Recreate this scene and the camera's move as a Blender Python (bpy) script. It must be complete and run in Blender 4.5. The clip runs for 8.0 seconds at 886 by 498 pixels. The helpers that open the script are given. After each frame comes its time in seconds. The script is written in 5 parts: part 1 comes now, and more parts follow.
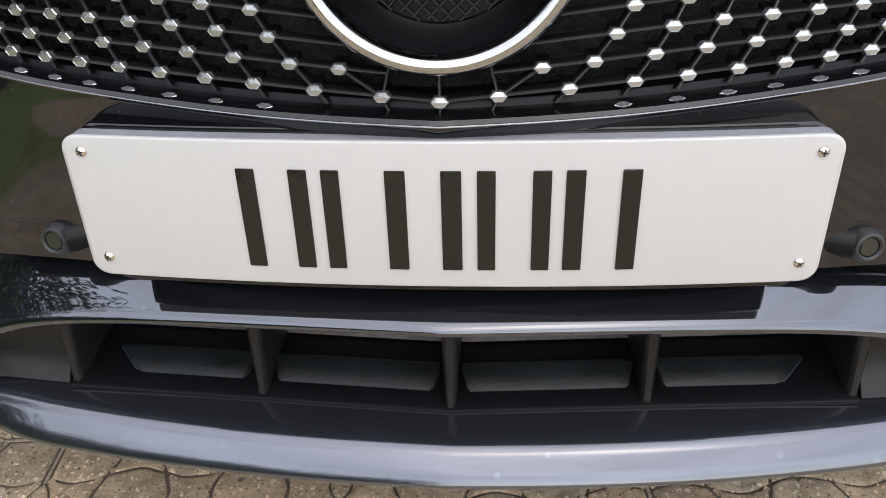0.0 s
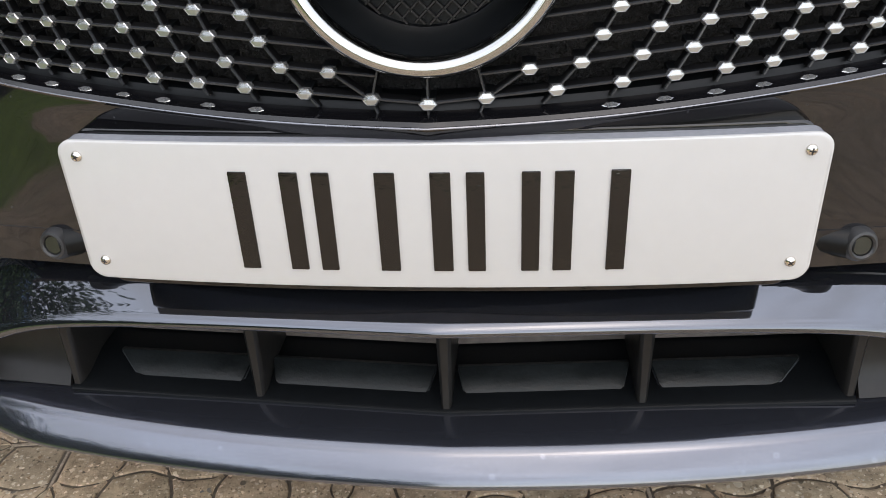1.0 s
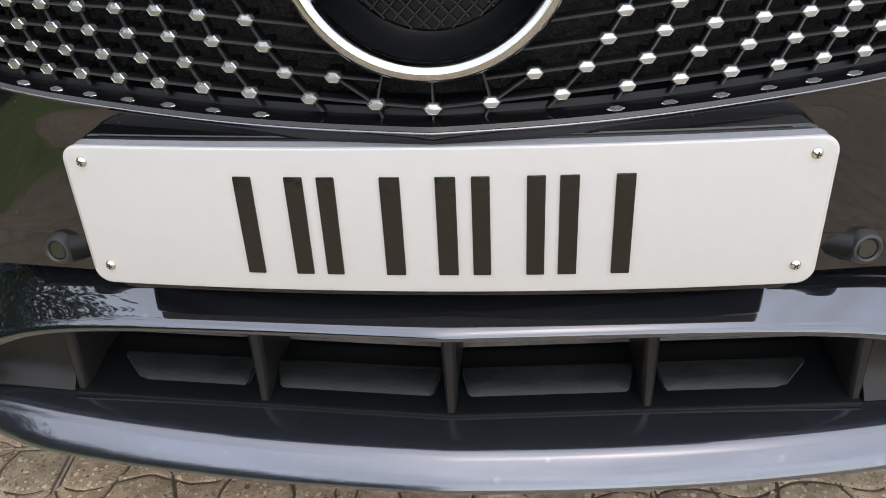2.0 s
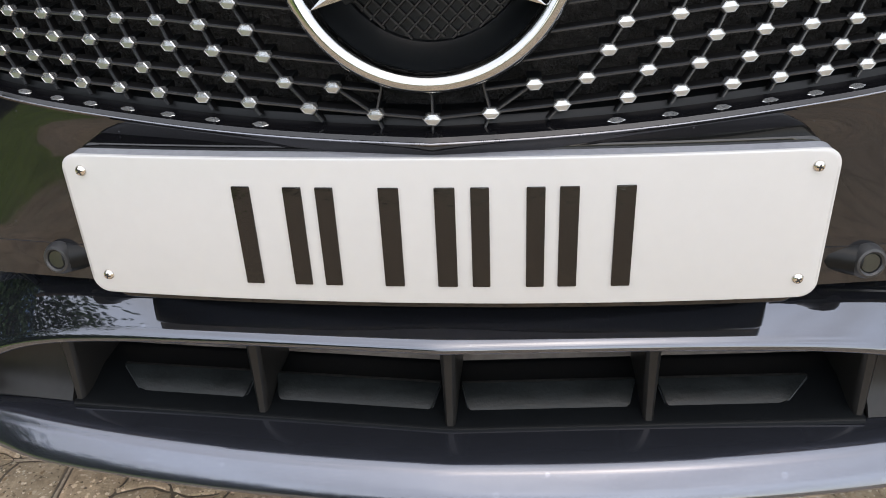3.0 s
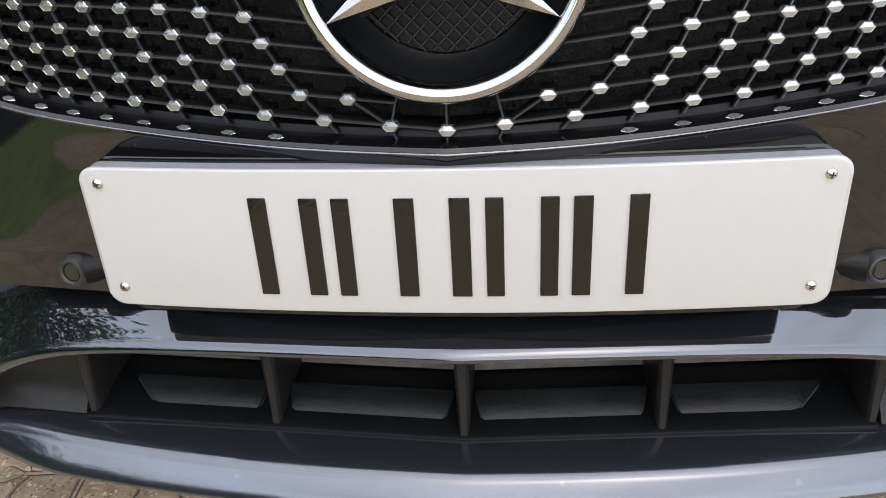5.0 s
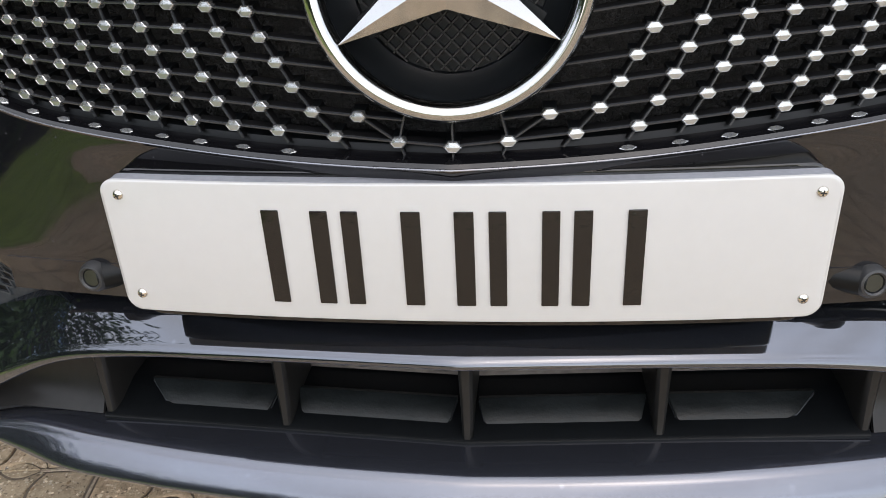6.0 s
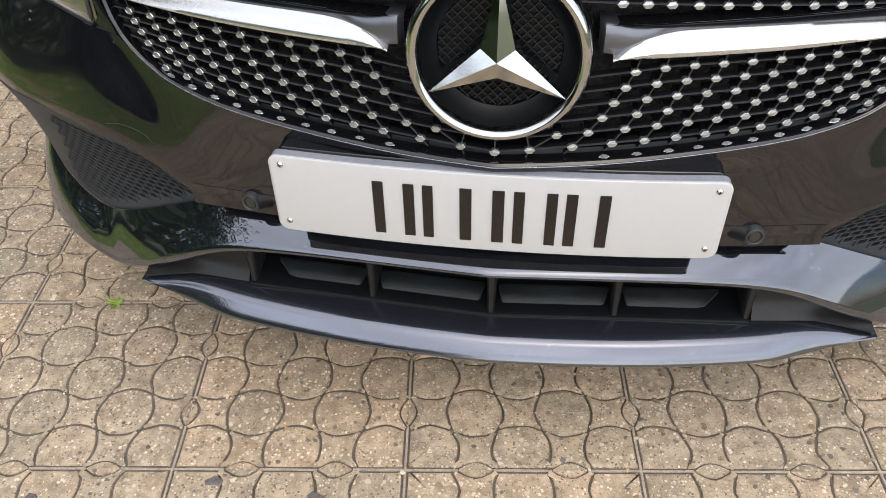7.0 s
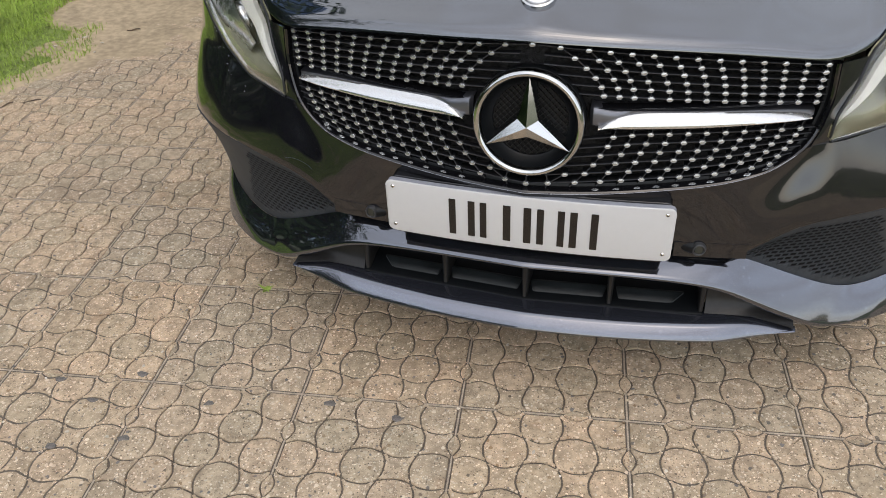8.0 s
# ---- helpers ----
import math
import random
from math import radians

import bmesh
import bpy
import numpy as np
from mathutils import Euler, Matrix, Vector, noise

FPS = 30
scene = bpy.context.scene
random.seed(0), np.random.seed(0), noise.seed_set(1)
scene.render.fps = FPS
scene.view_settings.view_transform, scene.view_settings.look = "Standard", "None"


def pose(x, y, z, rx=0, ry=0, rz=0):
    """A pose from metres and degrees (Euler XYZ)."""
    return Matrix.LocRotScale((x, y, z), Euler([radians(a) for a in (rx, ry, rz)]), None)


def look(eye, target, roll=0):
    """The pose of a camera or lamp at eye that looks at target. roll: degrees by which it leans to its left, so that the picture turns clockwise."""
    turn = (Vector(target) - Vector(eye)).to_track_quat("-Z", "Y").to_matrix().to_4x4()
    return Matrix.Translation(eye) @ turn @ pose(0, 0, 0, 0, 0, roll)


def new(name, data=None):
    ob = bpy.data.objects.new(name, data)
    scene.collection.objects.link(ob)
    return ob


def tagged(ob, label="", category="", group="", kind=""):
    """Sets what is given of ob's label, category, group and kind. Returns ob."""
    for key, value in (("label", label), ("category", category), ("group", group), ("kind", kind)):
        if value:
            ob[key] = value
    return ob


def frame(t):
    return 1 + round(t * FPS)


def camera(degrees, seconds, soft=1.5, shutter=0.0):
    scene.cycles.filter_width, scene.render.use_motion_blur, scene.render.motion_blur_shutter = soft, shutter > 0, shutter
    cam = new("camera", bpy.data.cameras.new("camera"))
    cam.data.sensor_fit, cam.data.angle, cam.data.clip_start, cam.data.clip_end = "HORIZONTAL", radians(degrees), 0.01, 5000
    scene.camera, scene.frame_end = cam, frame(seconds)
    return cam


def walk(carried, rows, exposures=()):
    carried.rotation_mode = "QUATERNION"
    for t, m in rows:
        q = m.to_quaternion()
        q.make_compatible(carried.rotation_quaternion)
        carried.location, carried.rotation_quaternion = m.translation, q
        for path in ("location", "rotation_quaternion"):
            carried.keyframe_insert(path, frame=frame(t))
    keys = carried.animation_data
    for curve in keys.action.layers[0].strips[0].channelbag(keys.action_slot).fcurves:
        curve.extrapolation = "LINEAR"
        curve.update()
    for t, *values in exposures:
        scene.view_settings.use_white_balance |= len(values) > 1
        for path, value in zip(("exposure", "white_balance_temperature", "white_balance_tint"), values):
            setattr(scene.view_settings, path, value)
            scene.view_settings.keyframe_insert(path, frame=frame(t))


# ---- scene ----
cam = camera(57.3, 8.0, soft=0.9)
PATH = [
    (0, (0.039, -0.499, 0.678), (-0.098, 1.228, -0.321), -1.8),
    (0.5, (0.049, -0.503, 0.677), (-0.112, 1.227, -0.313), -2.5),
    (1, (0.055, -0.503, 0.676), (-0.115, 1.23, -0.308), -2.7),
    (1.5, (0.056, -0.502, 0.678), (-0.123, 1.234, -0.299), -2.9),
    (1.7, (0.052, -0.503, 0.678), (-0.12, 1.231, -0.304), -2.9),
    (2.8, (0.053, -0.498, 0.677), (-0.124, 1.247, -0.284), -2.8),
    (3, (0.056, -0.5, 0.674), (-0.129, 1.251, -0.275), -2.7),
    (3.5, (0.05, -0.504, 0.675), (-0.129, 1.256, -0.258), -2.7),
    (4, (0.048, -0.506, 0.67), (-0.132, 1.262, -0.248), -2.8),
    (4.5, (0.047, -0.506, 0.669), (-0.139, 1.264, -0.244), -3.1),
    (4.7, (0.046, -0.504, 0.672), (-0.14, 1.263, -0.246), -3.1),
    (5.8, (0.052, -0.511, 0.684), (-0.149, 1.248, -0.245), -3.3),
    (6, (0.052, -0.52, 0.693), (-0.158, 1.241, -0.231), -3.0),
    (6.2, (0.05, -0.525, 0.707), (-0.159, 1.223, -0.241), -2.9),
    (6.4, (0.044, -0.546, 0.728), (-0.173, 1.185, -0.249), -2.7),
    (6.5, (0.041, -0.582, 0.774), (-0.191, 1.116, -0.257), -2.3),
    (6.6, (0.04, -0.612, 0.833), (-0.211, 1.037, -0.27), -2.2),
    (6.7, (0.034, -0.629, 0.873), (-0.211, 0.985, -0.282), -1.8),
    (6.8, (0.031, -0.663, 0.934), (-0.2, 0.9, -0.292), -1.3),
    (7, (0.045, -0.734, 1.013), (-0.165, 0.743, -0.319), -1.3),
    (7.2, (0.076, -0.821, 1.08), (-0.164, 0.65, -0.253), -0.1),
    (7.3, (0.102, -0.868, 1.109), (-0.168, 0.614, -0.207), 0.4),
    (7.4, (0.123, -0.892, 1.13), (-0.174, 0.586, -0.185), 0.2),
    (7.5, (0.15, -0.957, 1.163), (-0.18, 0.534, -0.128), 0.3),
    (7.7, (0.195, -1.042, 1.216), (-0.215, 0.437, -0.067), -2.2),
    (7.8, (0.204, -1.1, 1.253), (-0.241, 0.378, -0.019), -3.4),
    (8, (0.192, -1.209, 1.252), (-0.255, 0.343, 0.072), -2.6),
]
walk(cam, [(t, look(eye, target, roll)) for t, eye, target, roll in PATH], exposures=((0, 1.42), (1.7, 1.42), (3, 1.47), (6.4, 1.47), (6.9, 1.43), (7.2, 1.29), (7.5, 1.22), (8, 1.04)))

# ---- light ----
SUN_UP, SUN_AZ = 55.0, 165.0          # elevation and heading of the brightest part of the cloud
world = bpy.data.worlds.new("overcast_sky")
scene.world = world
world.use_nodes = True
wn = world.node_tree.nodes
sky = wn.new("ShaderNodeTexSky")
sky.sky_type = 'NISHITA'
sky.sun_disc = False
sky.sun_elevation, sky.sun_rotation = radians(SUN_UP), radians(SUN_AZ)
sky.air_density, sky.dust_density, sky.ozone_density = 1.0, 2.0, 1.0
wn["Background"].inputs["Strength"].default_value = 0.06
# soft banks of cloud over the whole dome
cloud_at, cloud, cloud_span, cloud_mix = (wn.new("ShaderNode" + k) for k in ("TexCoord", "TexNoise", "MapRange", "Mix"))
stretch = wn.new("ShaderNodeMapping")
stretch.inputs["Scale"].default_value = (2.2, 2.2, 5.0)
cloud.inputs["Scale"].default_value, cloud.inputs["Detail"].default_value, cloud.inputs["Roughness"].default_value = 1.3, 7.0, 0.55
cloud_span.inputs[1].default_value, cloud_span.inputs[2].default_value = 0.38, 0.64
cloud_mix.data_type, cloud_mix.blend_type = 'RGBA', 'MULTIPLY'
cloud_mix.inputs[0].default_value = 1.0
cloud_tone = wn.new("ShaderNodeMix")
cloud_tone.data_type = 'RGBA'
cloud_tone.inputs[6].default_value, cloud_tone.inputs[7].default_value = (0.54, 0.56, 0.61, 1), (1.46, 1.43, 1.37, 1)
for a_, b_ in ((cloud_at.outputs["Generated"], stretch.inputs["Vector"]), (stretch.outputs[0], cloud.inputs["Vector"]),
               (cloud.outputs["Fac"], cloud_span.inputs[0]), (cloud_span.outputs[0], cloud_tone.inputs[0]),
               (sky.outputs[0], cloud_mix.inputs[6]), (cloud_tone.outputs[2], cloud_mix.inputs[7]),
               (cloud_mix.outputs[2], wn["Background"].inputs[0])):
    world.node_tree.links.new(a_, b_)
sun = new("sun", bpy.data.lights.new("sun", 'SUN'))
sun.data.energy, sun.data.angle, sun.data.color = 1.55, radians(150), (1.0, 0.985, 0.97)
a, e = radians(SUN_AZ), radians(SUN_UP)
sun.matrix_world = look((0, 0, 6), (-math.sin(a) * math.cos(e), -math.cos(a) * math.cos(e), 6 - math.sin(e)))


# ---- materials ----
def mat(name, base, rough=0.5, metal=0.0, coat=0.0, vary=0.0, vary_scale=8.0, bump=0.0, bump_scale=60.0,
        rough_vary=0.0, spec=0.5, second=None, rand=0.0, ior=1.5):
    """Principled material: colour varied at two scales, roughness varied, fine bump."""
    m = bpy.data.materials.new(name)
    m.use_nodes = True
    n, l = m.node_tree.nodes, m.node_tree.links
    p = n["Principled BSDF"]
    p.inputs["Base Color"].default_value = (*base, 1)
    p.inputs["Roughness"].default_value = rough
    p.inputs["Metallic"].default_value = metal
    p.inputs["Coat Weight"].default_value = coat
    p.inputs["Coat Roughness"].default_value = 0.03
    p.inputs["Specular IOR Level"].default_value = spec
    p.inputs["IOR"].default_value = ior
    co = n.new("ShaderNodeTexCoord")
    if vary or rough_vary:
        big, fine = n.new("ShaderNodeTexNoise"), n.new("ShaderNodeTexNoise")
        big.inputs["Scale"].default_value, fine.inputs["Scale"].default_value = vary_scale, vary_scale * 9
        big.inputs["Detail"].default_value = fine.inputs["Detail"].default_value = 5
        add = n.new("ShaderNodeMath")
        add.operation = 'MULTIPLY_ADD'
        add.inputs[1].default_value = 0.5
        l.new(co.outputs["Object"], big.inputs["Vector"])
        l.new(co.outputs["Object"], fine.inputs["Vector"])
        l.new(fine.outputs["Fac"], add.inputs[0])
        half = n.new("ShaderNodeMath")
        half.operation = 'MULTIPLY'
        half.inputs[1].default_value = 0.5
        l.new(big.outputs["Fac"], half.inputs[0])
        l.new(half.outputs[0], add.inputs[2])
        if vary:
            ramp = n.new("ShaderNodeMix")
            ramp.data_type = 'RGBA'
            lo = second or tuple(c * (1 - vary) for c in base)
            hi = tuple(min(1, c * (1 + vary)) for c in base)
            ramp.inputs[6].default_value, ramp.inputs[7].default_value = (*lo, 1), (*hi, 1)
            rng = n.new("ShaderNodeMapRange")
            rng.inputs[1].default_value, rng.inputs[2].default_value = 0.36, 0.64
            l.new(add.outputs[0], rng.inputs[0])
            l.new(rng.outputs[0], ramp.inputs[0])
            l.new(ramp.outputs[2], p.inputs["Base Color"])
        if rough_vary:
            rr = n.new("ShaderNodeMapRange")
            rr.inputs[1].default_value, rr.inputs[2].default_value = 0.35, 0.65
            rr.inputs[3].default_value, rr.inputs[4].default_value = max(0.0, rough - rough_vary), rough + rough_vary
            l.new(add.outputs[0], rr.inputs[0])
            l.new(rr.outputs[0], p.inputs["Roughness"])
    if bump:
        t = n.new("ShaderNodeTexNoise")
        t.inputs["Scale"].default_value, t.inputs["Detail"].default_value = bump_scale, 4
        b = n.new("ShaderNodeBump")
        b.inputs["Strength"].default_value, b.inputs["Distance"].default_value = bump, 0.004
        l.new(co.outputs["Object"], t.inputs["Vector"])
        l.new(t.outputs["Fac"], b.inputs["Height"])
        l.new(b.outputs[0], p.inputs["Normal"])
    return m


PAINT = mat("black_paint", (0.006, 0.006, 0.008), 0.06, coat=1.0, rough_vary=0.02, vary=0.3, vary_scale=3, ior=1.6)
BUMPER_PAINT = mat("orange_peel_black_paint", (0.006, 0.006, 0.008), 0.10, coat=0.9, rough_vary=0.03, vary=0.3, vary_scale=3, ior=1.5, spec=0.25, bump=0.05, bump_scale=70)
BUMPER_PAINT.node_tree.nodes["Principled BSDF"].inputs["Coat Roughness"].default_value = 0.045
BUMPER_PAINT.node_tree.nodes["Principled BSDF"].inputs["Coat IOR"].default_value = 1.6
LIP_PAINT = mat("dusty_black_paint", (0.108, 0.112, 0.128), 0.18, metal=0.84, coat=1.0, rough_vary=0.015, vary=0.04, vary_scale=5, ior=1.6)
BLADE_PAINT = mat("rain_spotted_black_paint", (0.092, 0.096, 0.108), 0.05, metal=0.9, coat=1.0, rough_vary=0.01, vary=0.04, vary_scale=3, ior=1.6)


def dried_drops(m, scale, share, amount):
    """Rings and specks left by dried rain, laid over the base colour of m."""
    n, l = m.node_tree.nodes, m.node_tree.links
    p = n["Principled BSDF"]
    old = p.inputs["Base Color"].links[0].from_socket
    co = n.new("ShaderNodeTexCoord")
    total = None
    for sc, ring in ((scale, True), (scale * 3.1, False)):
        v = n.new("ShaderNodeTexVoronoi")
        v.inputs["Scale"].default_value = sc
        l.new(co.outputs["Object"], v.inputs["Vector"])
        sep = n.new("ShaderNodeSeparateColor")
        l.new(v.outputs["Color"], sep.inputs[0])
        pick = n.new("ShaderNodeMapRange")
        pick.inputs[1].default_value, pick.inputs[2].default_value = 1 - share, 1 - share + .02
        l.new(sep.outputs[0], pick.inputs[0])
        shape = n.new("ShaderNodeValToRGB")
        e = shape.color_ramp.elements
        e[0].position, e[0].color = 0.0, ((.25,) * 3 if ring else (1,) * 3) + (1,)
        e[1].position, e[1].color = .22, (0, 0, 0, 1)
        for pos, c in (((.10, .3), (.15, 1.0), (.18, .9)) if ring else ((.08, .9),)):
            k = shape.color_ramp.elements.new(pos)
            k.color = (c, c, c, 1)
        l.new(v.outputs["Distance"], shape.inputs[0])
        both = n.new("ShaderNodeMath")
        both.operation = 'MULTIPLY'
        l.new(pick.outputs[0], both.inputs[0])
        l.new(shape.outputs[0], both.inputs[1])
        if total is None:
            total = both
        else:
            mx = n.new("ShaderNodeMath")
            mx.operation = 'MAXIMUM'
            l.new(total.outputs[0], mx.inputs[0])
            l.new(both.outputs[0], mx.inputs[1])
            total = mx
    k = n.new("ShaderNodeMath")
    k.operation = 'MULTIPLY'
    k.inputs[1].default_value = amount
    l.new(total.outputs[0], k.inputs[0])
    x = n.new("ShaderNodeMix")
    x.data_type = 'RGBA'
    l.new(k.outputs[0], x.inputs[0])
    l.new(old, x.inputs[6])
    x.inputs[7].default_value = (.42, .43, .46, 1)
    l.new(x.outputs[2], p.inputs["Base Color"])


for m_ in (LIP_PAINT, BLADE_PAINT, PAINT):
    m_.node_tree.nodes["Principled BSDF"].inputs["Coat IOR"].default_value = 1.75
    m_.node_tree.nodes["Principled BSDF"].inputs["Specular Tint"].default_value = (0.86, 0.9, 1.0, 1)
    m_.node_tree.nodes["Principled BSDF"].inputs["Coat Tint"].default_value = (0.87, 0.91, 1.0, 1)
PAINT.node_tree.nodes["Principled BSDF"].inputs["Coat IOR"].default_value = 2.1
PAINT.node_tree.nodes["Principled BSDF"].inputs["Coat Tint"].default_value = (0.86, 0.93, 1.0, 1)
dried_drops(LIP_PAINT, 75, .12, .15)
LIP_PAINT.node_tree.nodes["Principled BSDF"].inputs["Coat Roughness"].default_value = 0.06
LIP_PAINT.node_tree.nodes["Principled BSDF"].inputs["Coat IOR"].default_value = 1.85
dried_drops(BUMPER_PAINT, 70, .025, .16)
dried_drops(BLADE_PAINT, 75, .10, .16)
GLOSS = mat("gloss_black_plastic", (0.005, 0.005, 0.006), 0.04, rough_vary=0.02, ior=1.6)
MATT = mat("matt_black_plastic", (0.010, 0.011, 0.0125), 0.42, vary=0.25, vary_scale=20, bump=0.08, bump_scale=500, rough_vary=0.1)
DUSTY = mat("dusty_black_plastic", (0.0075, 0.0100, 0.0110), 0.48, spec=0.35, vary=0.5, vary_scale=25, bump=0.1, bump_scale=300, rough_vary=0.12)
GREY_PLASTIC = mat("grey_black_plastic", (0.040, 0.046, 0.053), 0.52, spec=0.25, vary=0.2, vary_scale=30, bump=0.06, bump_scale=400)
FOAM = mat("black_foam", (0.017, 0.0165, 0.0165), 0.7, spec=0.25, vary=0.75, vary_scale=120, bump=1.0, bump_scale=330)
# brown of the ground mirrored in the back wall, put into its base colour
DUCT = mat("duct_reflected_brown", (0.160, 0.138, 0.120), 0.42, spec=0.5, vary=0.35, vary_scale=9)
DISH = mat("black_dish", (0.005, 0.006, 0.007), 0.36, spec=0.22, vary=0.2, vary_scale=30)
VENT_PLASTIC = mat("vent_plastic", (0.0165, 0.0162, 0.0160), 0.33, spec=0.28, vary=0.2, vary_scale=12, rough_vary=0.04)
CHROME = mat("chrome", (0.50, 0.505, 0.505), 0.09, metal=1.0, rough_vary=0.03)
SATIN = mat("satin_silver", (0.60, 0.60, 0.59), 0.18, metal=0.85, rough_vary=0.05)
STUD = mat("chrome_stud", (0.50, 0.51, 0.515), 0.27, metal=0.85, rough_vary=0.05, bump=0.06, bump_scale=260)
EDGE = mat("worn_chrome_edge", (0.24, 0.24, 0.255), 0.25, metal=1.0, rough_vary=0.08)
PLATE = mat("white_plate_plastic", (0.540, 0.538, 0.534), 0.16, vary=0.015, vary_scale=10, rough_vary=0.04)
# shade of fin sides and vent cells as colour, then the sky-lit wire edges
SHADE_BLACK = mat("shade_black", (0.004, 0.004, 0.0045), 0.6, spec=0.2)
WIRE_LIT = mat("grille_wire_lit", (0.034, 0.036, 0.040), 0.22, rough_vary=0.08)
RIB = mat("vent_rib", (0.050, 0.057, 0.065), 0.48, spec=0.3, rough_vary=0.08, bump=0.05, bump_scale=300)
PLATE_EDGE = mat("plate_edge_acrylic", (0.28, 0.29, 0.32), 0.2, vary=0.1, vary_scale=30)
BAR = mat("black_gel", (0.012, 0.010, 0.009), 0.06, bump=0.35, bump_scale=90)
NICKEL = mat("nickel_screw", (0.72, 0.68, 0.62), 0.18, metal=1.0, rough_vary=0.08)
SENSOR = mat("sensor_face", (0.030, 0.031, 0.024), 0.30, vary=0.2, vary_scale=80)
SENSOR_RING = mat("sensor_ring", (0.030, 0.031, 0.033), 0.42, vary=0.15, vary_scale=60)
RUBBER = mat("tyre_rubber", (0.02, 0.02, 0.02), 0.8, vary=0.2, bump=0.2, bump_scale=100)
ALLOY = mat("alloy", (0.55, 0.55, 0.56), 0.3, metal=1.0)
LAMP_IN = mat("lamp_reflector", (0.80, 0.80, 0.80), 0.26, metal=1.0, rough_vary=0.05)
LAMP_DARK = mat("lamp_bowl", (0.17, 0.165, 0.105), 0.25, metal=0.5, vary=0.2)
DRL = mat("light_guide", (0.52, 0.52, 0.46), 0.3, vary=0.03)
TINT = mat("tinted_glass", (0.01, 0.012, 0.012), 0.03, vary=0.1)
GLASS = mat("clear_lens", (1, 1, 1), 0.0)
GLASS.node_tree.nodes["Principled BSDF"].inputs["Transmission Weight"].default_value = 1.0
GLASS.node_tree.nodes["Principled BSDF"].inputs["IOR"].default_value = 1.45


def concrete(name, tint, warm, pebble):
    """Weathered exposed-aggregate concrete: sandy body, stones, stains."""
    m = bpy.data.materials.new(name)
    m.use_nodes = True
    n, l = m.node_tree.nodes, m.node_tree.links
    p = n["Principled BSDF"]
    co, info = n.new("ShaderNodeTexCoord"), n.new("ShaderNodeObjectInfo")
    shift = n.new("ShaderNodeVectorMath")
    shift.operation = 'ADD'
    mul = n.new("ShaderNodeVectorMath")
    mul.operation = 'SCALE'
    mul.inputs["Scale"].default_value = 37.0
    l.new(info.outputs["Random"], mul.inputs[0])
    l.new(co.outputs["Object"], shift.inputs[0])
    l.new(mul.outputs[0], shift.inputs[1])

    def noise_(scale, detail=6, rough=0.6):
        t = n.new("ShaderNodeTexNoise")
        t.inputs["Scale"].default_value, t.inputs["Detail"].default_value, t.inputs["Roughness"].default_value = scale, detail, rough
        l.new(shift.outputs[0], t.inputs["Vector"])
        return t

    def mix(fac, a, b, kind='MIX'):
        x = n.new("ShaderNodeMix")
        x.data_type, x.blend_type = 'RGBA', kind
        for sock, v in ((0, fac), (6, a), (7, b)):
            if isinstance(v, tuple):
                x.inputs[sock].default_value = (*v, 1)
            elif isinstance(v, float):
                x.inputs[sock].default_value = v
            else:
                l.new(v, x.inputs[sock])
        return x.outputs[2]

    def span(src, a, b, c=0.0, d=1.0):
        r = n.new("ShaderNodeMapRange")
        for i, v in enumerate((a, b, c, d)):
            r.inputs[i + 1].default_value = v
        l.new(src, r.inputs[0])
        return r.outputs[0]

    sand = mix(span(noise_(7).outputs["Fac"], 0.35, 0.65), tint, warm)
    grit = mix(span(noise_(330, 3, 0.8).outputs["Fac"], 0.3, 0.75), tuple(c * 0.55 for c in tint), tuple(min(1, c * 1.45) for c in warm))
    col = mix(0.5, sand, grit)
    blotch = mix(span(noise_(42, 5, 0.7).outputs["Fac"], 0.36, 0.66), tuple(c * 0.58 for c in tint), tuple(min(1, c * 1.32) for c in warm))
    col = mix(0.55, col, blotch)
    stain = span(noise_(3.2, 4).outputs["Fac"], 0.52, 0.72, 0.0, 0.55)
    col = mix(stain, col, tuple(c * 0.6 for c in tint))
    warp = n.new("ShaderNodeVectorMath")
    warp.operation = 'MULTIPLY_ADD'
    warp.inputs[1].default_value = (0.0042, 0.0042, 0.0042)
    l.new(noise_(420).outputs["Color"], warp.inputs[0])
    l.new(shift.outputs[0], warp.inputs[2])

    def stones(col, scale, share, size, dark, pale):
        """Stones showing in the worn face: a share of the cells, each with its own tone and size."""
        vor = n.new("ShaderNodeTexVoronoi")
        vor.inputs["Scale"].default_value = scale
        l.new(warp.outputs[0], vor.inputs["Vector"])
        sep = n.new("ShaderNodeSeparateColor")
        l.new(vor.outputs["Color"], sep.inputs[0])
        pick = span(sep.outputs[0], 1 - share - .01, 1 - share + .01)
        grow = n.new("ShaderNodeMath")
        grow.operation = 'MULTIPLY_ADD'
        grow.inputs[1].default_value = .6
        l.new(sep.outputs[2], grow.inputs[0])
        l.new(vor.outputs["Distance"], grow.inputs[2])
        near = span(grow.outputs[0], size + .30, size + .38, 1.0, 0.0)
        both = n.new("ShaderNodeMath")
        both.operation = 'MULTIPLY'
        l.new(pick, both.inputs[0])
        l.new(near, both.inputs[1])
        return mix(both.outputs[0], col, mix(sep.outputs[1], dark, pale)), both.outputs[0]
    col, _ = stones(col, 330, .20, .32, tuple(c * .40 for c in tint), tuple(c * .62 for c in tint))
    col, s1 = stones(col, 250, .20, .36, tuple(c * .7 for c in pebble), tuple(min(1, c * 1.12) for c in pebble))
    col, s2 = stones(col, 120, .20, .32, (tint[0] * .75, tint[1] * .66, tint[2] * .55), pebble)
    col, _ = stones(col, 560, .05, .32, tuple(c * .9 for c in pebble), (.92, .86, .74))
